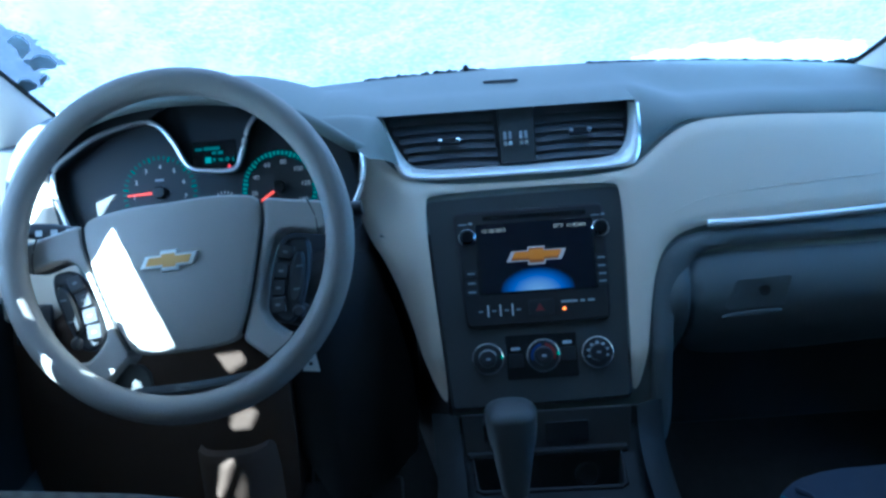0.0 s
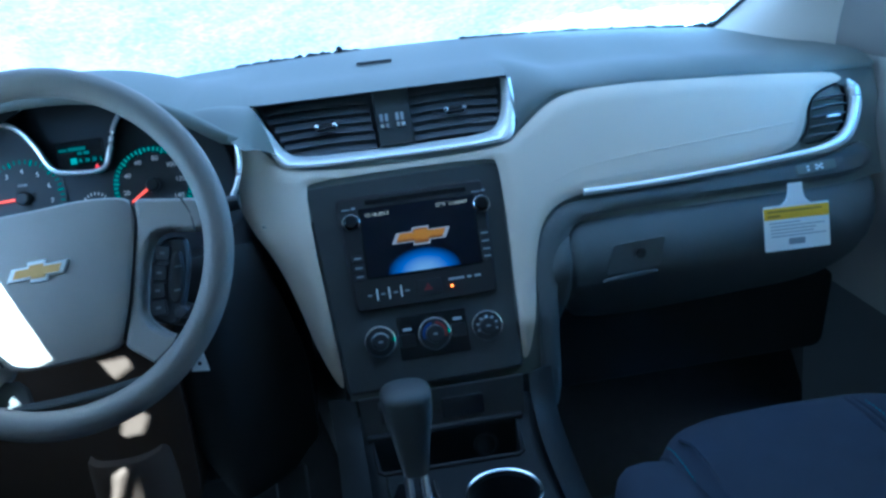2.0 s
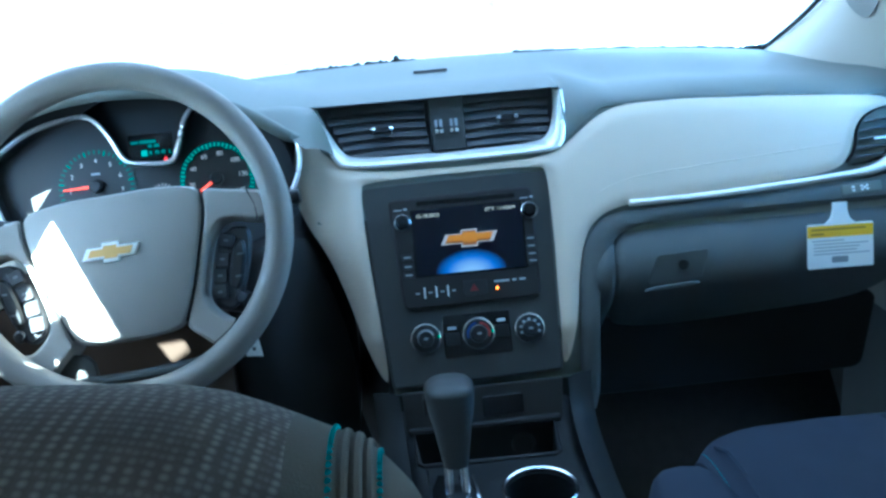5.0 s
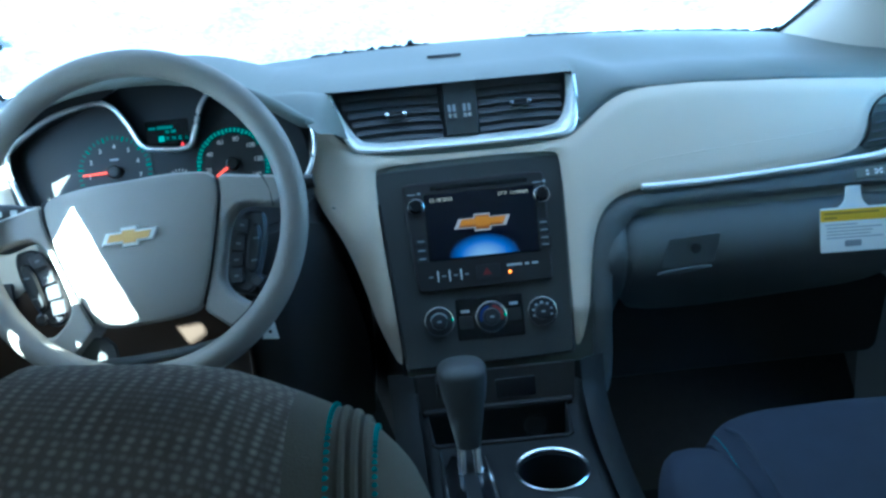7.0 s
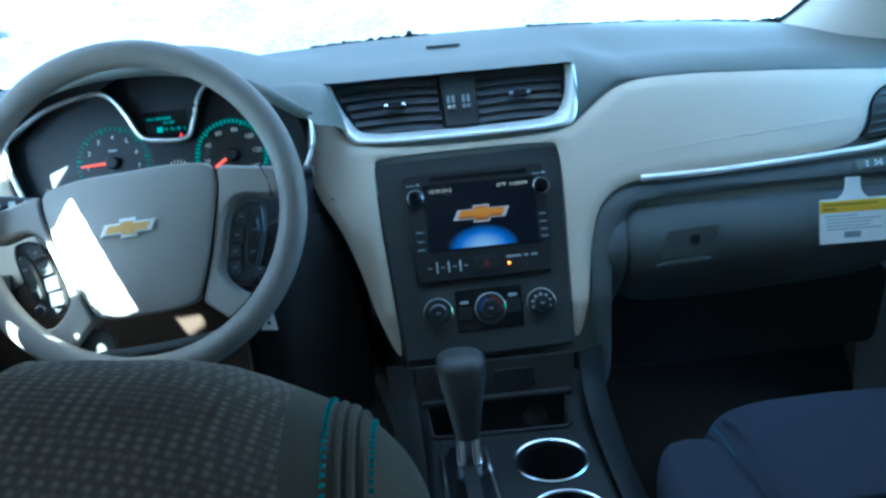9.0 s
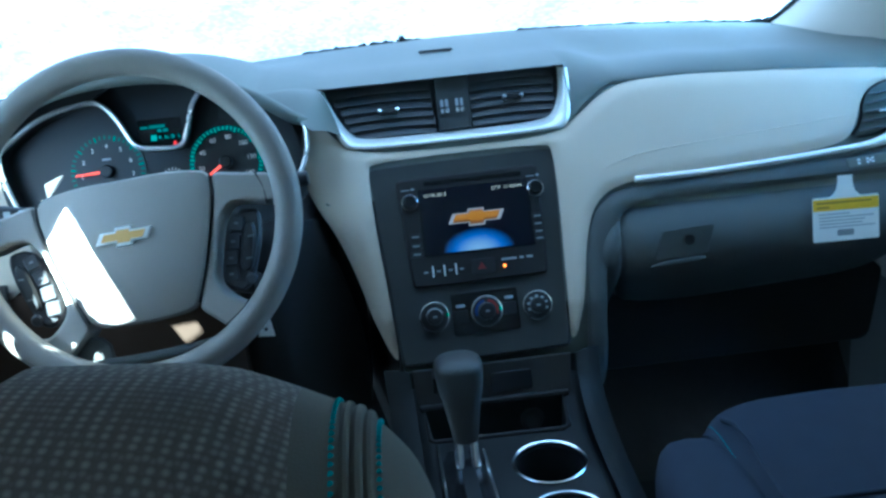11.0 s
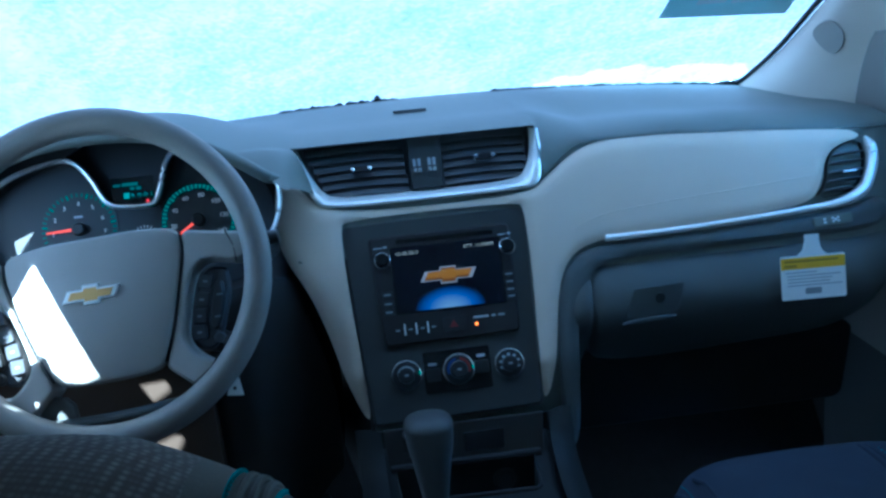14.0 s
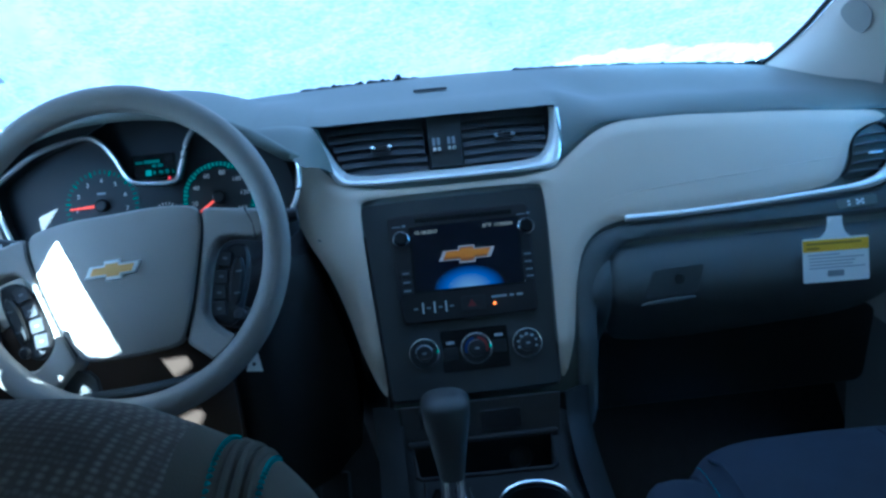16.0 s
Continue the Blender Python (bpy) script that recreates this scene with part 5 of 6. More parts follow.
def cushion(outline, m, base, height, edge, crown):
    """A smooth cover: rings stepping in from the outline to its middle."""
    bm = bmesh.new()
    c = Vector((-0.002, -0.035))
    steps = [("e", 0.0, -0.010), ("e", 0.0, 0.0)] + [("e", edge * k / 5, height * (1 - (1 - k / 5) ** 2)) for k in range(1, 6)] + [("s", k / 8, height) for k in range(1, 8)]
    rings = []
    for kind, a, h in steps:
        ring = []
        for q in outline:
            v = Vector(q)
            d = c - v
            v = v + d.normalized() * a if kind == "e" else v + d.normalized() * edge + (d - d.normalized() * edge) * a
            ring.append(bm.verts.new(m @ Vector((v.x, v.y, base + h + crown * max(0.0, 1 - (v.x / 0.11) ** 2 - ((v.y + 0.03) / 0.10) ** 2)))))
        rings.append(ring)
    for q, r in zip(rings, rings[1:]):
        for i in range(len(q)):
            bm.faces.new((q[i], q[(i + 1) % len(q)], r[(i + 1) % len(q)], r[i]))
    mid = bm.verts.new(m @ Vector((c.x, c.y, base + height + crown)))
    for i in range(len(rings[-1])):
        bm.faces.new((rings[-1][i], rings[-1][(i + 1) % len(rings[-1])], mid))
    return bm


part("airbag_cover", cushion(PADLINE, HW, HUB, 0.006, 0.0035, 0.016), PAD, wheel, "grained taupe airbag cover")
SPOKE = [(0.1020, 0.0395), (0.125, 0.0345), (0.1541, 0.0285), (0.171, 0.026), (0.173, -0.006), (0.1605, -0.0094), (0.132, -0.0007), (0.1159, -0.0028), (0.1035, -0.020), (0.0946, -0.0502), (0.0869, -0.0804), (0.0891, -0.0932), (0.0993, -0.106),
         (0.1136, -0.1168), (0.128, -0.113), (0.122, -0.126), (0.106, -0.140), (0.0920, -0.1440), (0.0776, -0.1300), (0.0625, -0.1165), (0.0640, -0.1090), (0.0772, -0.0725), (0.0880, -0.0363), (0.0982, 0.0001), (0.1018, 0.0186)]
POD = [(0.148, -0.0135), (0.136, -0.0095), (0.122, -0.0100), (0.1100, -0.0260), (0.1010, -0.0510), (0.0940, -0.0760), (0.0965, -0.0930), (0.1060, -0.1020), (0.115, -0.1040), (0.125, -0.0960), (0.1350, -0.0720), (0.145, -0.0430)]
SEAMS = ([(0.1525, 0.0290), (0.1593, 0.0098), (0.1601, -0.0100)], [(0.1215, -0.1125), (0.1134, -0.1223), (0.1024, -0.1306), (0.0896, -0.1385)])
for s in (1, -1):
    def mirrored(pts):
        return [(s * x, y) for x, y in pts][::s]
    part("spoke", domed(bmesh.new(), chaikin(mirrored(SPOKE), 2), HW, HUB - 0.001, 0.007, 0.0024, 0.004), PAD, wheel)
    for line in SEAMS:
        bm = bmesh.new()
        tube(bm, [HW @ Vector((s * p.x, p.y, HUB + 0.0052)) for p in spline([(x, y, 0) for x, y in line], 6)], 0.0011, 6)
        part("seam", bm, RUBBER, wheel, "dark joint between spoke and rim")
    bm = bmesh.new()
    tube(bm, [HW @ Vector((s * (p.x + 0.0008), p.y, HUB + 0.0040)) for p in spline([(x, y, 0) for x, y in PAD_HALF[3:9]], 8)], 0.0014, 6)
    part("seam", bm, RUBBER, wheel, "dark joint beside the airbag cover")
    bm = bmesh.new()
    slab(bm, chaikin(mirrored(POD), 2), HW, 0.012, 0.003, HUB - 0.020)
    pod = part("button_pod", bm, KEYGREY, wheel, "dark button pod")
    # keys in a bowed column, and a raised rocker block beside them
    for k, (kx, ky) in enumerate(((0.1195, -0.0250), (0.1120, -0.0455), (0.1065, -0.0640), (0.1035, -0.0825))):
        m = HW @ pose(s * kx, ky, HUB - 0.0085, 0, 0, s * (-17 + 5 * k))
        bm = bmesh.new()
        slab(bm, rounded(-0.0085, -0.0088, 0.0085, 0.0088, 0.003), m, 0.005, 0.0015)
        key = part("button", bm, KEYGREY, pod)
        bm = bmesh.new()
        slab(bm, rounded(-0.0026, -0.0014, 0.0026, 0.0014, 0.0006, 2), m, 0.0004, 0.0001, 0.005)
        part("button_mark", bm, DIMPRINT, pod)
    bm = bmesh.new()
    slab(bm, chaikin(mirrored([(0.131, -0.026), (0.140, -0.026), (0.140, -0.045), (0.131, -0.076), (0.124, -0.084), (0.1155, -0.079), (0.1180, -0.062), (0.1235, -0.040)]), 2), HW, 0.009, 0.003, HUB - 0.010)
    part("rocker", bm, BLACK, pod)
    for ky, kx in ((-0.043, 0.1335), (-0.068, 0.1275)):
        bm = bmesh.new()
        slab(bm, rounded(-0.0036, -0.0010, 0.0036, 0.0010, 0.0004, 2), HW @ pose(s * kx, ky, HUB - 0.001), 0.0005, 0.0001)
        part("rocker_mark", bm, DIMPRINT, pod)
    bm = bmesh.new()
    lathe(bm, [(0.007, 0), (0.007, 0.004), (0.005, 0.006), (0, 0.006)], HW @ pose(s * 0.1255, -0.0925, HUB - 0.010), 20)
    part("thumb_key", bm, KEYGREY, pod)
bm = bmesh.new()
tube(bm, [HW @ Vector((x, -0.1525 - 0.006 * (1 - (x / 0.1) ** 2), -0.026)) for x in [-0.105 + 0.021 * i for i in range(11)]], 0.0075, 10, flat=0.7)
# Plate added at the bar's left end to catch a patch of sun.
slab(bm, chaikin([(-0.080, -0.122), (-0.050, -0.128), (-0.046, -0.160), (-0.094, -0.150)], 1), HW, 0.006, 0.002, -0.034)
part("lower_bar", bm, LEVER, wheel, "taupe bar across the bottom of the wheel")
EM = HW @ pose(-0.002, -0.0185, HUB + 0.0225, 0, 0, -1.5)
part("emblem", bowtie(bmesh.new(), 0.0325, 0.0205, EM, -0.002, 0.0045), CHROME, wheel, "chrome-edged emblem")
part("emblem_inlay", bowtie(bmesh.new(), 0.0255, 0.0130, EM, 0.0026, 0.001), GOLD, wheel, "gold inlay of the emblem")

# ignition key with a small white tag
key = empty("key_tag", (-0.29, 0.93, 0.56), "small white key tag hanging from the ignition", "key tag")
KM = frame_of((-0.292, 0.955, 0.560), 5)
bm = bmesh.new()
slab(bm, [(-0.012, -0.014), (0.009, -0.016), (0.004, 0.020), (0.000, 0.020)], KM, 0.0012, 0.0003)
part("tag", bm, PAPER, key)
bm = bmesh.new()
lathe(bm, [(0.0024, 0), (0.0024, 0.0004), (0, 0.0004)], KM @ pose(-0.001, -0.005, 0.0012), 12)
part("hole", bm, INK, key)
bm = bmesh.new()
tube(bm, [(-0.288, 0.965, 0.580), (-0.290, 0.985, 0.592), (-0.305, 1.01, 0.60)], 0.0035, 8)
part("key", bm, BLACK, key)

# ---- pedals ----
for nm, x, z, w, h, lab in (("brake_pedal", -0.375, 0.20, 0.055, 0.032, "black rubber brake pedal on its arm"), ("accelerator_pedal", -0.245, 0.17, 0.026, 0.060, "long black rubber accelerator pedal")):
    pd = empty(nm, (x, 1.22, 0.10), lab, "pedal")
    bm = bmesh.new()
    slab(bm, rounded(-w, -h, w, h, 0.008), frame_of((x, 1.20, z), 30), 0.012, 0.003)
    part("pad", bm, RUBBER, pd)
    bm = bmesh.new()
    tube(bm, [(x, 1.215, z), (x, 1.28, z + 0.10), (x, 1.40, z + 0.16)], 0.010, 8)
    part("arm", bm, BLACK, pd)

# ---- console ----
console = empty("center_console", (0, 0.85, 0.0), "taupe centre console with an open tray and two cup holders", "console")
CT = 0.372


def con_half(y):
    return 0.128 + 0.018 * ease(0.90, 1.06, y)


CUPS = ((0.0445, 0.852, 0.0465), (0.0445, 0.742, 0.0465))
GATE = chaikin([(-0.096, 0.910), (-0.030, 0.892), (-0.022, 0.70), (-0.092, 0.70)], 1)
TRAY = [(-0.094, 0.930), (-0.100, 0.936), (-0.104, 0.999), (0.092, 0.999), (0.086, 0.932), (0.080, 0.926)]


def con_top(x, y):
    e = con_half(y) - abs(x)
    return CT + 0.020 * ease(0.93, 1.06, y) - 0.030 * (1 - ease(0.0, 0.035, e)) ** 2


bm = bmesh.new()
tmp = bmesh.new()
outl = [(-con_half(y), y) for y in (0.45, 0.6, 0.8, 0.9, 0.95, 1.0, 1.05)] + [(con_half(y), y) for y in (1.05, 1.0, 0.95, 0.9, 0.8, 0.6, 0.45)]
circ = [[(cx + (r - 0.001) * math.cos(a * math.tau / 36), cy + (r - 0.001) * math.sin(a * math.tau / 36)) for a in range(36)] for cx, cy, r in CUPS]
region(tmp, outl, lambda x, z: 0.0, 0, 0.007, 0.0, 0.01, holes=[*circ, GATE, TRAY])
for v in tmp.verts:
    x, y = v.co.x, v.co.z
    v.co = Vector((x, y, con_top(x, y)))
me = bpy.data.meshes.new("tmp")
tmp.to_mesh(me)
bm.from_mesh(me)
bpy.data.meshes.remove(me)
tmp.free()
# Darkened taupe in place of the weak light on the console.
part("top_plate", bm, TAUPE_DARKENED, console, "top of the console, taupe darkened for low light")
for s in (-1, 1):
    bm = bmesh.new()

    def side_pt(u, v, s=s):
        y = 0.45 + 0.65 * u
        return Vector((s * (con_half(y) + 0.020 * math.sin(min(1, v * 1.6) * math.pi / 2)), y + 0.10 * v * (1 - u) * 0, con_top(con_half(y), y) * (1 - v)))
    grid(bm, 24, 12, side_pt)
    part("side_panel", bm, DARKTRIM, console)
    # raised border running up beside the radio panel
    bm = bmesh.new()
    inner = spline([(s * 0.110, 0.45, CT + 0.001), (s * 0.111, 0.80, CT + 0.001), (s * 0.113, 0.92, CT + 0.006), (s * 0.116, 0.99, CT + 0.026), (s * 0.119, 1.022, CT + 0.060)], 8)
    outer = spline([(s * 0.148, 0.45, CT - 0.022), (s * 0.148, 0.80, CT - 0.022), (s * 0.150, 0.92, CT - 0.014), (s * 0.152, 1.00, CT + 0.010), (s * 0.155, 1.035, CT + 0.060)], 8)

    def border(u, v):
        k = int(round(u * (len(inner) - 1)))
        p = inner[k].lerp(outer[k], v)
        return p + Vector((0, -0.003, 0.005)) * math.sin(math.pi * (0.12 + 0.75 * v))
    grid(bm, len(inner), 9, border)
    part("border", bm, TAUPE_DARKENED, console)
for cx, cy, r in CUPS:
    bm = bmesh.new()
    lathe(bm, [(r, CT - 0.003), (r + 0.001, CT + 0.003), (r - 0.0008, CT + 0.0042), (r - 0.0030, CT + 0.003), (r - 0.0045, CT - 0.004)], Matrix.Translation((cx, cy, 0)), 48)
    cup = part("cup_ring", bm, BRIGHT, console, "bright chrome ring of a cup holder")
    bm = bmesh.new()
    lathe(bm, [(r - 0.004, CT), (r - 0.008, CT - 0.075), (r - 0.013, CT - 0.08), (0, CT - 0.08)], Matrix.Translation((cx, cy, 0)), 40)
    part("cup_well", bm, BLACK, cup, "deep black cup well")
# tray under the radio with an outlet and a slot above
bm = bmesh.new()
n = len(TRAY)
a = [bm.verts.new((x, y, con_top(x, y) + 0.001)) for x, y in TRAY]
b = [bm.verts.new((x * 0.97, 0.975 + (y - 0.975) * 0.94, CT - 0.05)) for x, y in TRAY]
for i in range(n):
    bm.faces.new((a[i], a[(i + 1) % n], b[(i + 1) % n], b[i]))
bm.faces.new(b)
part("tray", bm, BLACK, console, "black open tray")
bm = bmesh.new()
tube(bm, [(x, y, con_top(x, y) + 0.001) for x, y in TRAY], 0.0035, 8, closed=True)
part("tray_rim", bm, BLACK_MATT, console)
bm = bmesh.new()
slab(bm, [(-0.112, 0.006), (0.106, 0.006), (0.110, 0.062), (-0.115, 0.062)], frame_of((0, 1.004, CT + 0.004), 14), 0.004, 0.001)
back = part("tray_back", bm, DARKTRIM, console)
bm = bmesh.new()
slab(bm, rounded(-0.005, 0.019, 0.052, 0.047, 0.003), frame_of((0, 1.004, CT + 0.004), 14), 0.001, 0.0003, 0.0042)
part("slot", bm, GLOSS, back, "dark slot above the tray")
bm = bmesh.new()
slab(bm, rounded(-0.110, 0.004, 0.102, 0.013, 0.003), frame_of((0, 1.004, CT + 0.004), 14), 0.010, 0.002, 0.004)
part("shelf_lip", bm, BLACK_MATT, back)
bm = bmesh.new()
lathe(bm, [(0.017, 0), (0.017, 0.004), (0.013, 0.006), (0.013, 0.002), (0, 0.002)], frame_of((0.048, 0.996, CT - 0.022), 25), 24)
part("power_outlet", bm, BLACK_MATT, console, "round black power outlet cap")
# armrest lid further back
bm = bmesh.new()
puff(bm, (0.12, 0.17, 0.06), Matrix.Translation((0, 0.34, 0.40)), 5, 36, 16)
part("armrest", bm, LEATHER, console, "padded taupe armrest lid")

# ---- gear lever ----
lever = empty("gear_lever", (-0.058, 0.86, CT), "taupe leather gear lever on a chrome stem", "gear lever")
bm = bmesh.new()
slab(bm, GATE, Matrix.Translation((0, 0, CT - 0.006)), 0.009, 0.002)
gate = part("gate_plate", bm, GLOSS, lever, "gloss black gate plate")
bm = bmesh.new()
slab(bm, chaikin([(-0.068, 0.90), (-0.050, 0.90), (-0.046, 0.72), (-0.064, 0.72)], 1), Matrix.Translation((0, 0, CT + 0.003)), 0.001, 0.0003)
part("gate_slot", bm, RUBBER, gate)
bm = bmesh.new()
tube(bm, [(-0.092, 0.915, CT + 0.003), (-0.088, 0.72, CT + 0.003)], 0.0025, 8)
tube(bm, [(-0.034, 0.895, CT + 0.003), (-0.028, 0.72, CT + 0.003)], 0.0025, 8)
part("gate_trim", bm, BRIGHT, gate, "bright chrome gate trim")
for s in (-1, 1):
    bm = bmesh.new()
    tube(bm, [(-0.057 + s * 0.010, 0.862, CT + 0.002), (-0.056 + s * 0.0095, 0.883, CT + 0.042)], 0.0060, 12)
    part("stem", bm, BRIGHT, lever, "bright chrome stem")


def lever_ring(h):
    """Centre and half sizes of the lever up its height."""
    y = 0.880 + 0.25 * h
    h /= 0.76
    if h < 0.075:
        w = 0.0155 + 0.010 * (h / 0.075)
    else:
        k = (h - 0.075) / 0.062
        w = 0.0255 + 0.0045 * math.sin(min(k, 0.75) * math.pi / 1.5) if k < 0.75 else 0.030 * math.sqrt(max(0, 1 - ((k - 0.75) / 0.27) ** 2))
    return Vector((-0.056, y, CT + 0.033 + 0.76 * h)), w


def lever_skin(h0, h1, n, grow=0.0):
    bm = bmesh.new()

    def fn(u, v):
        c, w = lever_ring(h0 + (h1 - h0) * v)
        a = u * math.tau
        sq = lambda t: math.copysign(abs(t) ** 0.72, t)
        return c + Vector(((w + grow) * sq(math.cos(a)), (w * 0.95 + grow) * sq(math.sin(a)), 0))
    rows = grid(bm, 28, n, fn, closed_u=True)
    bm.faces.new(rows[-1])
    bm.faces.new(rows[0][::-1])
    return bm


part("boot", lever_skin(0.0, 0.0577, 12), LEVER, lever)
part("knob", lever_skin(0.0579, 0.1037, 20, 0.0008), LEVER, lever, "padded leather knob")
bm = bmesh.new()
slab(bm, rounded(-0.010, -0.012, 0.010, 0.012, 0.004), Matrix.Translation((-0.0855, 0.902, CT + 0.105)) @ pose(0, 0, 0, 90, 0, -90), 0.004, 0.001)
part("release_button", bm, BLACK_MATT, lever, "dark release button")


# ---- seats ----
def seat(name, cx, label, group="front seats"):
    s = empty(name, (cx, 0.60, 0.0), label, "car seat", group)
    # cushion: middle pad, two bolsters, front roll
    bm = bmesh.new()
    puff(bm, (0.20, 0.30, 0.075), Matrix.Translation((cx, 0.60, 0.325)), 5, 48, 24, lambda p: Vector((p.x, p.y + 0.012 * math.cos(p.x / 0.2 * 1.5) * (p.y > 0), p.z + 0.02 * (p.y / 0.3))))
    cush = part("cushion", bm, CLOTH_BLUE_LIT, s, "plain cloth seat cushion, tinted for dim blue light")

    def top(x, y):
        """The cushion's upper face."""
        return 0.325 + 0.075 * max(0.0, 1 - abs((x - cx) / 0.2) ** 5 - abs((y - 0.60) / 0.3) ** 5) ** 0.2 + 0.02 * ((y - 0.60) / 0.3)
    bm = bmesh.new()
    grid(bm, 30, 90, lambda u, v: Vector((cx - 0.185 + 0.245 * u, 0.34 + 0.33 * v, top(cx - 0.185 + 0.245 * u, 0.34 + 0.33 * v) + 0.003 + 0.0022 * abs(math.sin(v * 15 * math.pi)) - 0.010 * (abs(2 * u - 1) ** 8) - 0.010 * abs(2 * v - 1) ** 16)))
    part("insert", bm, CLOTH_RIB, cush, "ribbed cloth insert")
    for x0, r in ((-0.196, 0.0035), (-0.188, 0.0030), (0.062, 0.0040), (0.071, 0.0030)):
        bm = bmesh.new()
        tube(bm, [(cx + x0 + 0.012 * (i / 24), 0.34 + 0.535 * i / 24, top(cx + x0 + 0.012 * (i / 24), 0.34 + 0.535 * i / 24) + 0.001) for i in range(25)], r, 8)
        part("piping", bm, CLOTH_BLUE_LIT, cush, "raised double piping")
    for x0 in (-0.181, 0.079):
        bm = bmesh.new()
        for i in range(70):
            ya = 0.36 + 0.0072 * i
            xa = cx + x0 + 0.012 * (ya - 0.34) / 0.535
            tube(bm, [(xa, ya, top(xa, ya) + 0.0002), (xa, ya + 0.0022, top(xa, ya) + 0.0010), (xa, ya + 0.0046, top(xa, ya + 0.0046) + 0.0002)], [0.0002, 0.0006, 0.0002], 6)
        part("stitching", bm, STITCH, cush, "row of turquoise stitches")
    bm = bmesh.new()
    tube(bm, [(cx - 0.185 + 0.25 * i / 14, 0.676, top(cx - 0.185 + 0.25 * i / 14, 0.676) + 0.001) for i in range(15)], 0.0032, 8)
    part("cross_seam", bm, CLOTH_BLUE_LIT, cush)
    for k in (-1, 1):
        bm = bmesh.new()
        puff(bm, (0.060, 0.28, 0.085), Matrix.Translation((cx + k * 0.225, 0.575, 0.330)), 3.2, 28, 24, lambda p: Vector((p.x - k * 0.02 * (p.y / 0.28), p.y, p.z + 0.012 * (p.y / 0.28))))
        part("bolster", bm, CLOTH_BLUE_LIT, s)
        bm = bmesh.new()
        tube(bm, [(cx + k * (0.168 - 0.012 * i / 12), 0.35 + 0.50 * i / 12, 0.401 + 0.032 * (i / 12) - 0.028 * max(0, (i - 10) / 2) ** 2) for i in range(13)], 0.003, 6)
        part("seam", bm, CLOTH_BLUE_LIT, cush)
    bm = bmesh.new()
    block(bm, cx - 0.23, cx + 0.23, 0.32, 0.84, 0.10, 0.28, 0.02)
    part("seat_base", bm, DARKTRIM, s, "dark plastic seat base")
    for k in (-1, 1):
        bm = bmesh.new()
        block(bm, cx + k * 0.19 - 0.02, cx + k * 0.19 + 0.02, 0.30, 0.86, 0.0, 0.11, 0.006)
        part("rail", bm, BLACK, s)
    return s


def seat_back(s, cx, top_y, top_z, half):
    """The backrest: a padded shell that leans back, its front and top in knitted cloth, a welted seam down each side."""
    lean = 0.30
    # how far the top falls towards its side edge
    FALL = [(0.075, -0.003), (0.0455, 0.0), (0.037, 0.002), (0.0275, 0.0065), (0.0165, 0.013), (0.0115, 0.0165), (0.0090, 0.0195), (0.0070, 0.0222), (0.0050, 0.0253), (0.0035, 0.0285), (0.0020, 0.033), (0.0008, 0.0375), (0.0, 0.055)]

    def top_at(x, v):
        d = half - abs(x)
        drop = 0.0
        for (d0, z0), (d1, z1) in zip(FALL, FALL[1:]):
            if d1 <= d <= d0:
                drop = z0 + (z1 - z0) * (d0 - d) / (d0 - d1)
        r = 0.04
        ang = math.pi * v
        return Vector((cx + x, top_y + r * math.cos(ang), top_z - drop - r + r * math.sin(ang)))

    def shell(x0, x1, n, material, name, label=""):
        bm = bmesh.new()

        def fn(u, v):
            return top_at(x0 + (x1 - x0) * u, v)
        rows = grid(bm, n, 25, fn)
        # skirts down to the cushion, front and back
        for row, sy in ((rows[0], 1), (rows[-1], -1)):
            prev = row
            for j in range(1, 13):
                f = j / 12
                cur = []
                for v0 in row:
                    z = v0.co.z * (1 - f) + 0.30 * f
                    wv = 0.018 * math.sin(f * math.pi) * sy
                    cur.append(bm.verts.new((v0.co.x, v0.co.y + lean * (v0.co.z - z) + wv, z)))
                for i in range(len(row) - 1):
                    bm.faces.new((prev[i], prev[i + 1], cur[i + 1], cur[i]))
                prev = cur
        return part(name, bm, material, s, label)
    w1, w2 = half - 0.0165, half - 0.0110
    knit = w1 - 0.0075
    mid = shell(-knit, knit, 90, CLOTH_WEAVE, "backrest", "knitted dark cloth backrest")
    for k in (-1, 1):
        shell(k * knit, k * w1, 24, CLOTH_WARM_LIT, "side_panel", "plain cloth beside the knit, tinted for warm light")
        shell(k * w1, k * (w2 + 0.0005), 5, CLOTH_WARM_LIT, "welt")
        shell(k * (w2 + 0.0005), k * half, 34, CLOTH_WARM_LIT, "side_bolster", "plain cloth side of the backrest")
        # welts and rows of stitching
        for off, r in ((0.0008, 0.0009), (0.0027, 0.0012), (0.0046, 0.0010)):
            bm = bmesh.new()
            tube(bm, [top_at(k * (w1 + off), v / 40) for v in range(2, 39)], r, 8, up=(1, 0, 0))
            part("welt_cord", bm, CLOTH_WARM_LIT, mid)
        for off in (-0.0011, 0.0064):
            bm = bmesh.new()
            for i in range(40):
                v0 = 0.30 + i * 0.0158
                a, b = top_at(k * (w1 + off + 0.0004), v0), top_at(k * (w1 + off - 0.0004), v0 + 0.0095)
                mid_p = (a + b) / 2
                mid_p = mid_p + (mid_p - Vector((mid_p.x, top_y, mid_p.z - 0.03))).normalized() * 0.0003
                tube(bm, [a, mid_p, b], [0.0001, 0.0005, 0.0001], 6, up=(1, 0, 0))
            part("stitching", bm, STITCH, mid, "row of turquoise stitches")
    return mid


drv = seat("driver_seat", -0.41, "dark knitted cloth driver's seat with turquoise stitching")
seat_back(drv, -0.392, 0.075, 0.9265, 0.2875)
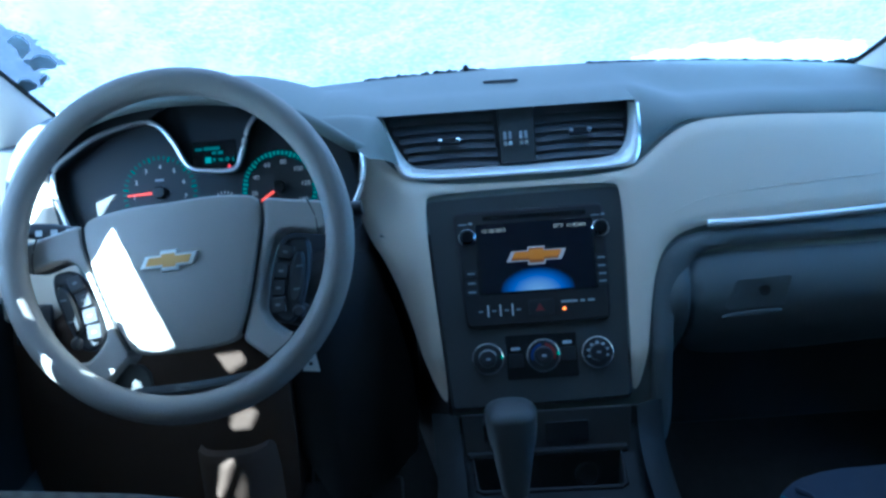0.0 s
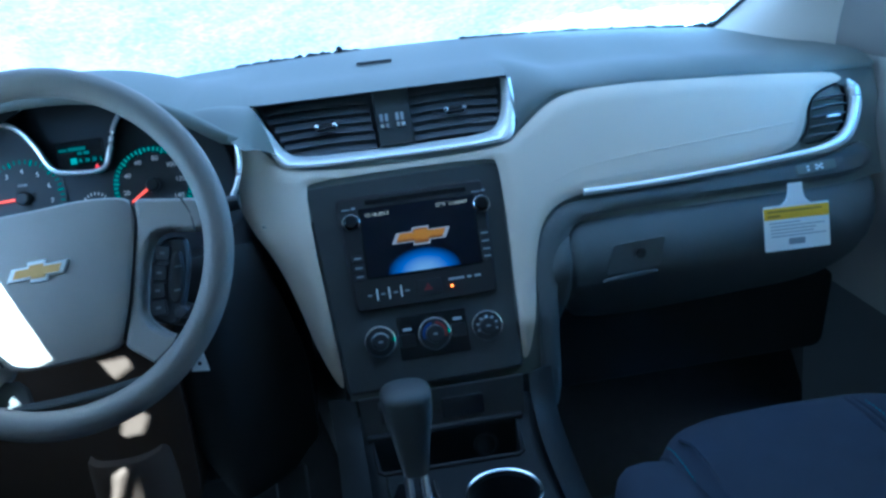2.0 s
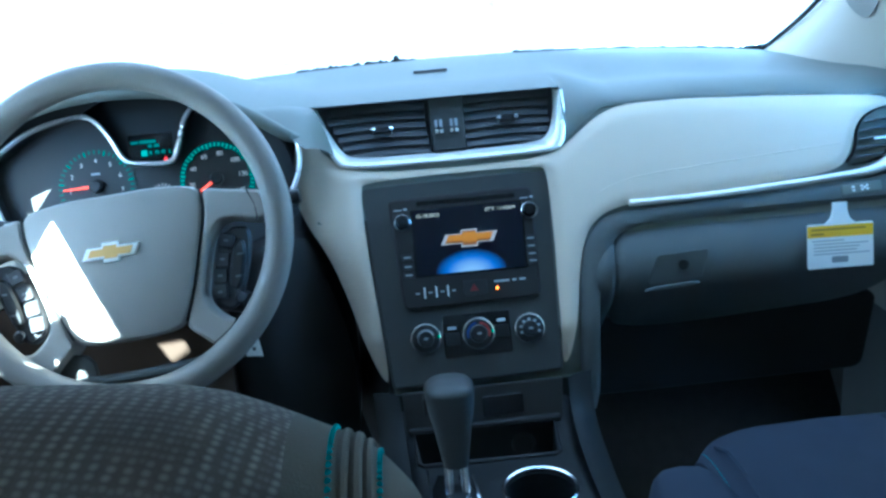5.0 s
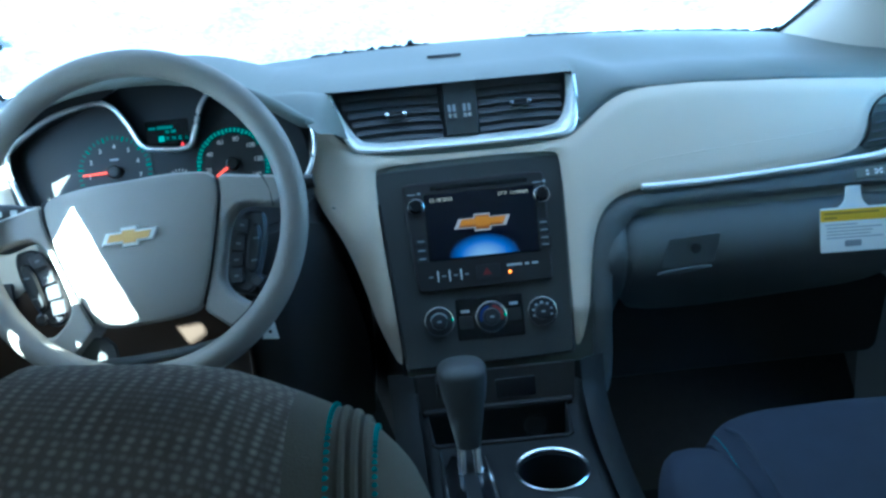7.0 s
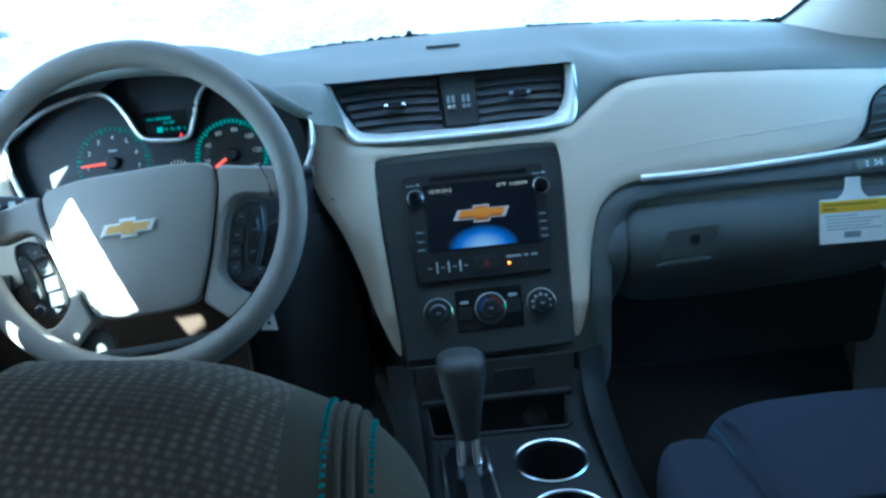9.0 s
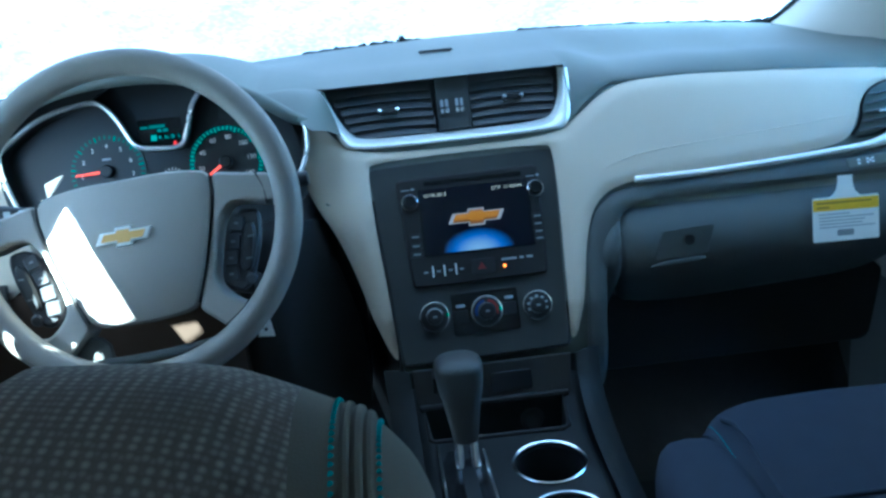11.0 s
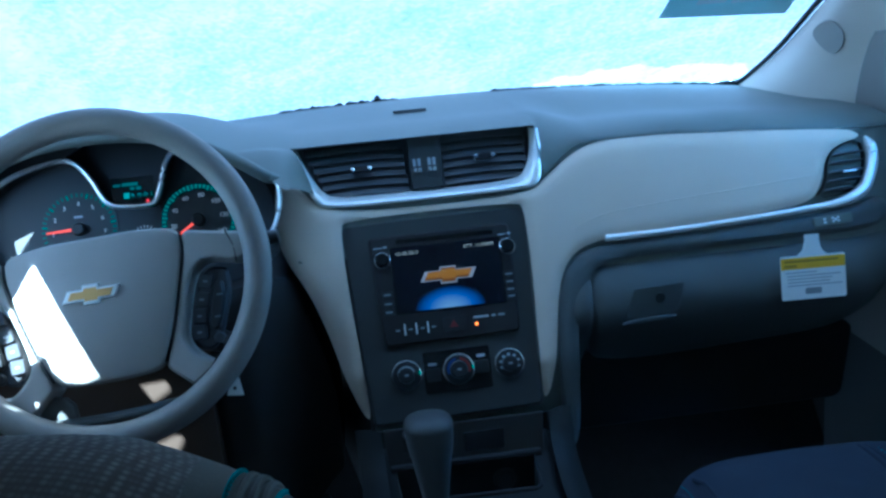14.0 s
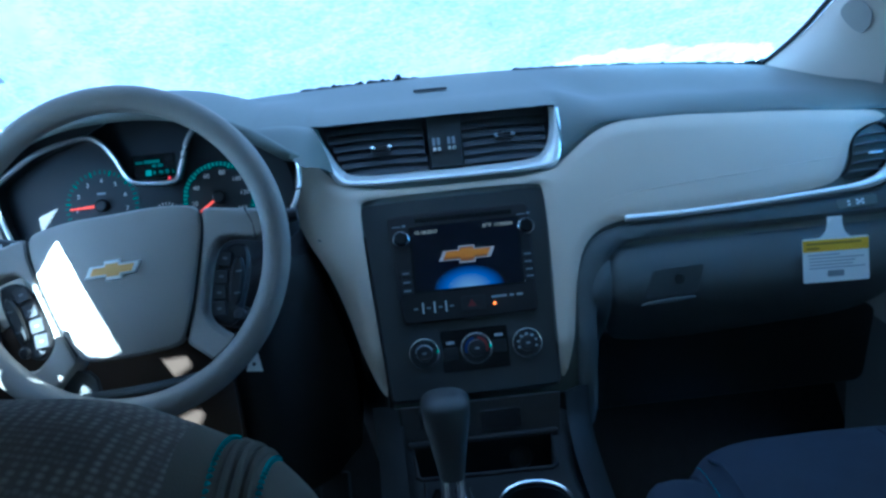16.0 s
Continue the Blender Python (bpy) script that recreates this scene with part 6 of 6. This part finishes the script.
pas = seat("passenger_seat", 0.42, "dark cloth passenger seat with a ribbed insert")
seat_back(pas, 0.42, 0.02, 0.93, 0.27)


# ---- doors ----
def door(side, nm):
    d = empty("door_" + nm, (side * 0.76, 0.6, 0.05), "taupe and dark grey door trim with an armrest", "car door", kind="structure")
    y0, y1 = 0.02, 1.33

    def inner(u, v):
        y = y0 + (y1 - y0) * u
        z = 0.05 + (0.720 if side > 0 else 0.640) * v
        x = IN - 0.018 * math.sin(v * math.pi) - 0.022 * ease(0.55, 0.80, v) * (1 - ease(0.86, 1.0, v))
        return Vector((side * x, y, z + (0.0 if side > 0 else 0.02) * u * v))
    bm = bmesh.new()
    grid(bm, 40, 40, inner)
    grid(bm, 2, 2, lambda u, v: Vector((side * 0.80, y0 + (y1 - y0) * u, 0.05 + (0.722 if side > 0 else 0.645) * v)))
    grid(bm, 40, 3, lambda u, v: Vector((side * (IN + 0.065 * v), y0 + (y1 - y0) * u, (0.770 if side > 0 else 0.690) + (0.0 if side > 0 else 0.02) * u - 0.01 * v)))
    # Driver's door gets a near-black copy of the trim, as painted shade.
    body = part("trim_panel", bm, DOORTRIM if side > 0 else TAUPE_DARKENED, d, "grained taupe door trim")
    bm = bmesh.new()
    puff(bm, (0.045, 0.26, 0.035), Matrix.Translation((side * (IN - 0.04), 0.62, 0.50 if side > 0 else 0.46)), 4, 28, 16)
    part("armrest", bm, DOORTRIM, d, "padded armrest")
    bm = bmesh.new()
    tube(bm, [(side * (IN - 0.030), y0 + 0.1, 0.635), (side * (IN - 0.034), 0.7, 0.640), (side * (IN - 0.026), 1.16, 0.628)], 0.003, 8)
    part("groove", bm, TAUPE, body)
    bm = bmesh.new()
    grid(bm, 12, 6, lambda u, v: Vector((side * (IN - 0.036 + 0.004 * v), 0.55 + 0.50 * u, 0.16 + 0.16 * v)))
    part("map_pocket", bm, DARKTRIM, d)
    # sail panel on the far side, and the window frame
    bm = bmesh.new()
    front = 1.112 if side > 0 else 1.16
    q = [(side * (IN + 0.004), 1.335, 0.765), (side * (IN + 0.004), 1.125, 0.765), (side * (IN - 0.010), 1.118, 0.90), (side * (IN - 0.016), 1.285, 0.90)]
    if side > 0:
        panel_quad(bm, q[::-1], 0.02)
        part("sail_panel", bm, LEATHER, d, "dark triangular sail panel", smooth=False)
    bm = bmesh.new()
    tube(bm, spline([(side * (IN + 0.02), front, 0.80), (side * (IN + 0.005), front, 0.90), (side * (IN - 0.03), 0.964, 1.08), (side * (IN - 0.055), 0.66, 1.20), (side * (IN - 0.06), 0.1, 1.22)], 8), 0.016, 10)
    part("window_frame", bm, RUBBER, d)
    # Lower strip coloured darker, standing in for the lack of light there.
    for z0, z1, skin, note in ((0.05, 0.36, GLOVEBOX, "lower part of the door trim, coloured darker as shade"),):
        bm = bmesh.new()
        grid(bm, 30, 8, lambda u, v: Vector((side * (IN - 0.0255 - 0.004 * math.sin(v * math.pi)), y0 + (y1 - y0) * u, z0 + (z1 - z0) * v + 0.03 * u)))
        part("lower_trim", bm, skin, d, note)
    return d


door(-1, "left")
door(1, "right")


# ---- windscreen pillars ----
def a_pillar(side, nm):
    """Light trim from the dash's end up along the windscreen to the roof."""
    bm = bmesh.new()

    def fn(u, v):
        z = 0.770 + 0.475 * v
        a = Vector((side * ((WSX if side > 0 else 0.850) - 0.004 - 0.010 * v) - (flare(z) if side > 0 else 0.0), screen_y(z + 0.004) - 0.01, z))
        bz = 0.770 + 0.44 * v
        b = Vector((side * ((IN if side > 0 else 0.80) + 0.005 - 0.035 * v), 1.326 - 0.22 * v - 0.30 * v * v, bz))
        p = a * (1 - u) + b * u
        p.x -= side * 0.022 * math.sin(u * math.pi)
        return p
    grid(bm, 16, 30, fn)
    grid(bm, 2, 30, lambda u, v: fn(1, v) + Vector((side * 0.05 * u, -0.004 * u, 0)))
    grid(bm, 2, 30, lambda u, v: fn(0, v) + Vector((side * 0.09 * u, 0.02 * u, 0)))
    p = tagged(link_mesh("pillar_a_" + nm, bm, PILLAR), "light grey windscreen pillar trim, curving up from the dash", "pillar", kind="structure")
    return fn, p


pil_fn, pil = a_pillar(-1, "left")
pil_fn, pil = a_pillar(1, "right")


def pil_frame(u, v):
    p = pil_fn(u, v)
    du, dv = (pil_fn(u + 0.01, v) - p).normalized(), (pil_fn(u, v + 0.01) - p).normalized()
    n = dv.cross(du).normalized()
    if n.x > 0:
        n = -n
    r = dv.cross(n).normalized()
    return Matrix((( r.x, dv.x, n.x, p.x), (r.y, dv.y, n.y, p.y), (r.z, dv.z, n.z, p.z), (0, 0, 0, 1)))


m = pil_frame(0.55, 0.27)
bm = bmesh.new()
slab(bm, chaikin([(-0.027, -0.030), (0.021, -0.030), (0.031, 0.0), (0.018, 0.034), (-0.016, 0.032), (-0.031, -0.004)], 2), m, 0.0016, 0.0008, 0.0006)
tagged(link_mesh("pillar_cap", bm, CAPGREY), "rounded grey plug cap on the pillar trim", "cap")
m = pil_frame(0.62, 0.48)
gh = empty("grab_handle", m.translation, "grey pillar grab handle with a pale screw cover", "grab handle")
bm = bmesh.new()
puff(bm, (0.014, 0.045, 0.010), m @ pose(0, 0.02, 0.012), 3, 20, 12)
part("handle", bm, TAUPE, gh)
bm = bmesh.new()
slab(bm, rounded(-0.008, -0.022, 0.008, 0.002, 0.004), m, 0.004, 0.001, 0.018)
part("screw_cover", bm, PILLAR, gh, "pale screw cover")

# ---- loose things on the dash ----
tag = empty("warning_tag", (0.54, 1.05, 0.55), "white hanging warning card with a yellow header, on the glove box", "tag")
TM = frame_of((0.5285, glove_y(0.54, 0.57) - 0.0155, 0.573), 12) @ pose(0, 0, 0, 0, 0, -1.5) @ Matrix.Diagonal((0.94, 0.94, 1, 1))
bm = bmesh.new()
slab(bm, rounded(-0.052, -0.034, 0.052, 0.034, 0.003), TM, 0.0008, 0.0002)
neck = spline([(-0.026, 0.033), (-0.016, 0.042), (-0.0125, 0.054), (-0.012, 0.066)], 5)
slab(bm, [(p.x, p.y) for p in neck] + [(-p.x * 0.95, p.y) for p in neck[::-1]], TM, 0.0008, 0.0002)
card = part("card", bm, PAPER, tag)
bm = bmesh.new()
slab(bm, rounded(-0.0515, 0.0135, 0.0515, 0.031, 0.001, 2), TM, 0.0003, 0.0001, 0.0008)
part("header", bm, YELLOW, card, "yellow printed header")
bm = bmesh.new()
for x0, x1, y in ((-0.046, 0.040, 0.0255), (-0.046, -0.026, 0.0185)):
    slab(bm, rounded(x0, y - 0.0016, x1, y + 0.0016, 0.0004, 2), TM, 0.0002, 0.00005, 0.0011)
part("header_line", bm, BROWNINK, card, smooth=False)
bm = bmesh.new()
for x0, x1, y in ((-0.044, 0.006, 0.008), (-0.042, 0.044, 0.003), (-0.042, 0.030, -0.002), (-0.042, 0.026, -0.007), (-0.042, 0.046, -0.012)):
    slab(bm, rounded(x0, y - 0.0010, x1, y + 0.0010, 0.0003, 2), TM, 0.0002, 0.00005, 0.0008)
part("print_line", bm, PALEINK, card, smooth=False)
bm = bmesh.new()
slab(bm, rounded(-0.014, -0.026, 0.012, -0.0165, 0.002, 2), TM, 0.0002, 0.00005, 0.0008)
part("print_block", bm, GREYINK, card)

# sticker on the windscreen
N = Vector((0, WS_SLOPE, 1)).normalized()
RIGHT, UP = Vector((1, 0, 0)), Vector((0, -1, WS_SLOPE)).normalized()
o = Vector((0.52, screen_y(0.95), 0.95)) - N * 0.004
m = Matrix(((RIGHT.x, UP.x, -N.x, o.x), (RIGHT.y, UP.y, -N.y, o.y), (RIGHT.z, UP.z, -N.z, o.z), (0, 0, 0, 1)))
STICK = mat("tinted_sticker", (0.42, 0.60, 0.62), 0.5, var=0.15, scale=20)
stk = empty("windscreen_sticker", o, "teal-tinted paper sticker on the inside of the windscreen", "sticker")
bm = bmesh.new()
slab(bm, [(-0.112, 0.000), (0.116, -0.022), (0.108, 0.14), (-0.108, 0.15)], m, 0.0006, 0.0002)
sheet = part("sheet", bm, STICK, stk)
bm = bmesh.new()
for x0, x1, y0, y1, in ((-0.06, -0.01, 0.034, 0.05), (0.0, 0.05, 0.030, 0.046), (-0.04, 0.03, 0.06, 0.07)):
    slab(bm, rounded(x0, y0, x1, y1, 0.002, 2), m, 0.0003, 0.0001, 0.0006)
part("print", bm, REDINK, sheet, "faded print")

# vent mark on the dash's top
bm = bmesh.new()
slab(bm, rounded(-0.028, -0.006, 0.028, 0.006, 0.004), Matrix.Translation((-0.018, 1.372, top_point(-0.018, 0.665).z + 0.002)), 0.003, 0.001)
tagged(link_mesh("light_sensor", bm, TAUPE_DARKENED), "small dark sensor cover on the dash top", "sensor")

# door mirror outside the passenger's window
bm = bmesh.new()
puff(bm, (0.09, 0.05, 0.065), Matrix.Translation((1.04, 1.375, 0.832)), 3.0, 28, 18)
mir = empty("door_mirror", (0.95, 1.38, 0.78), "dark painted door mirror housing outside the passenger's window", "mirror")
part("housing", bm, PAINT, mir)
bm = bmesh.new()
tube(bm, [(1.0, 1.37, 0.775), (0.90, 1.36, 0.755), (0.81, 1.34, 0.745)], [0.022, 0.020, 0.024], 12)
part("arm", bm, PAINT, mir)
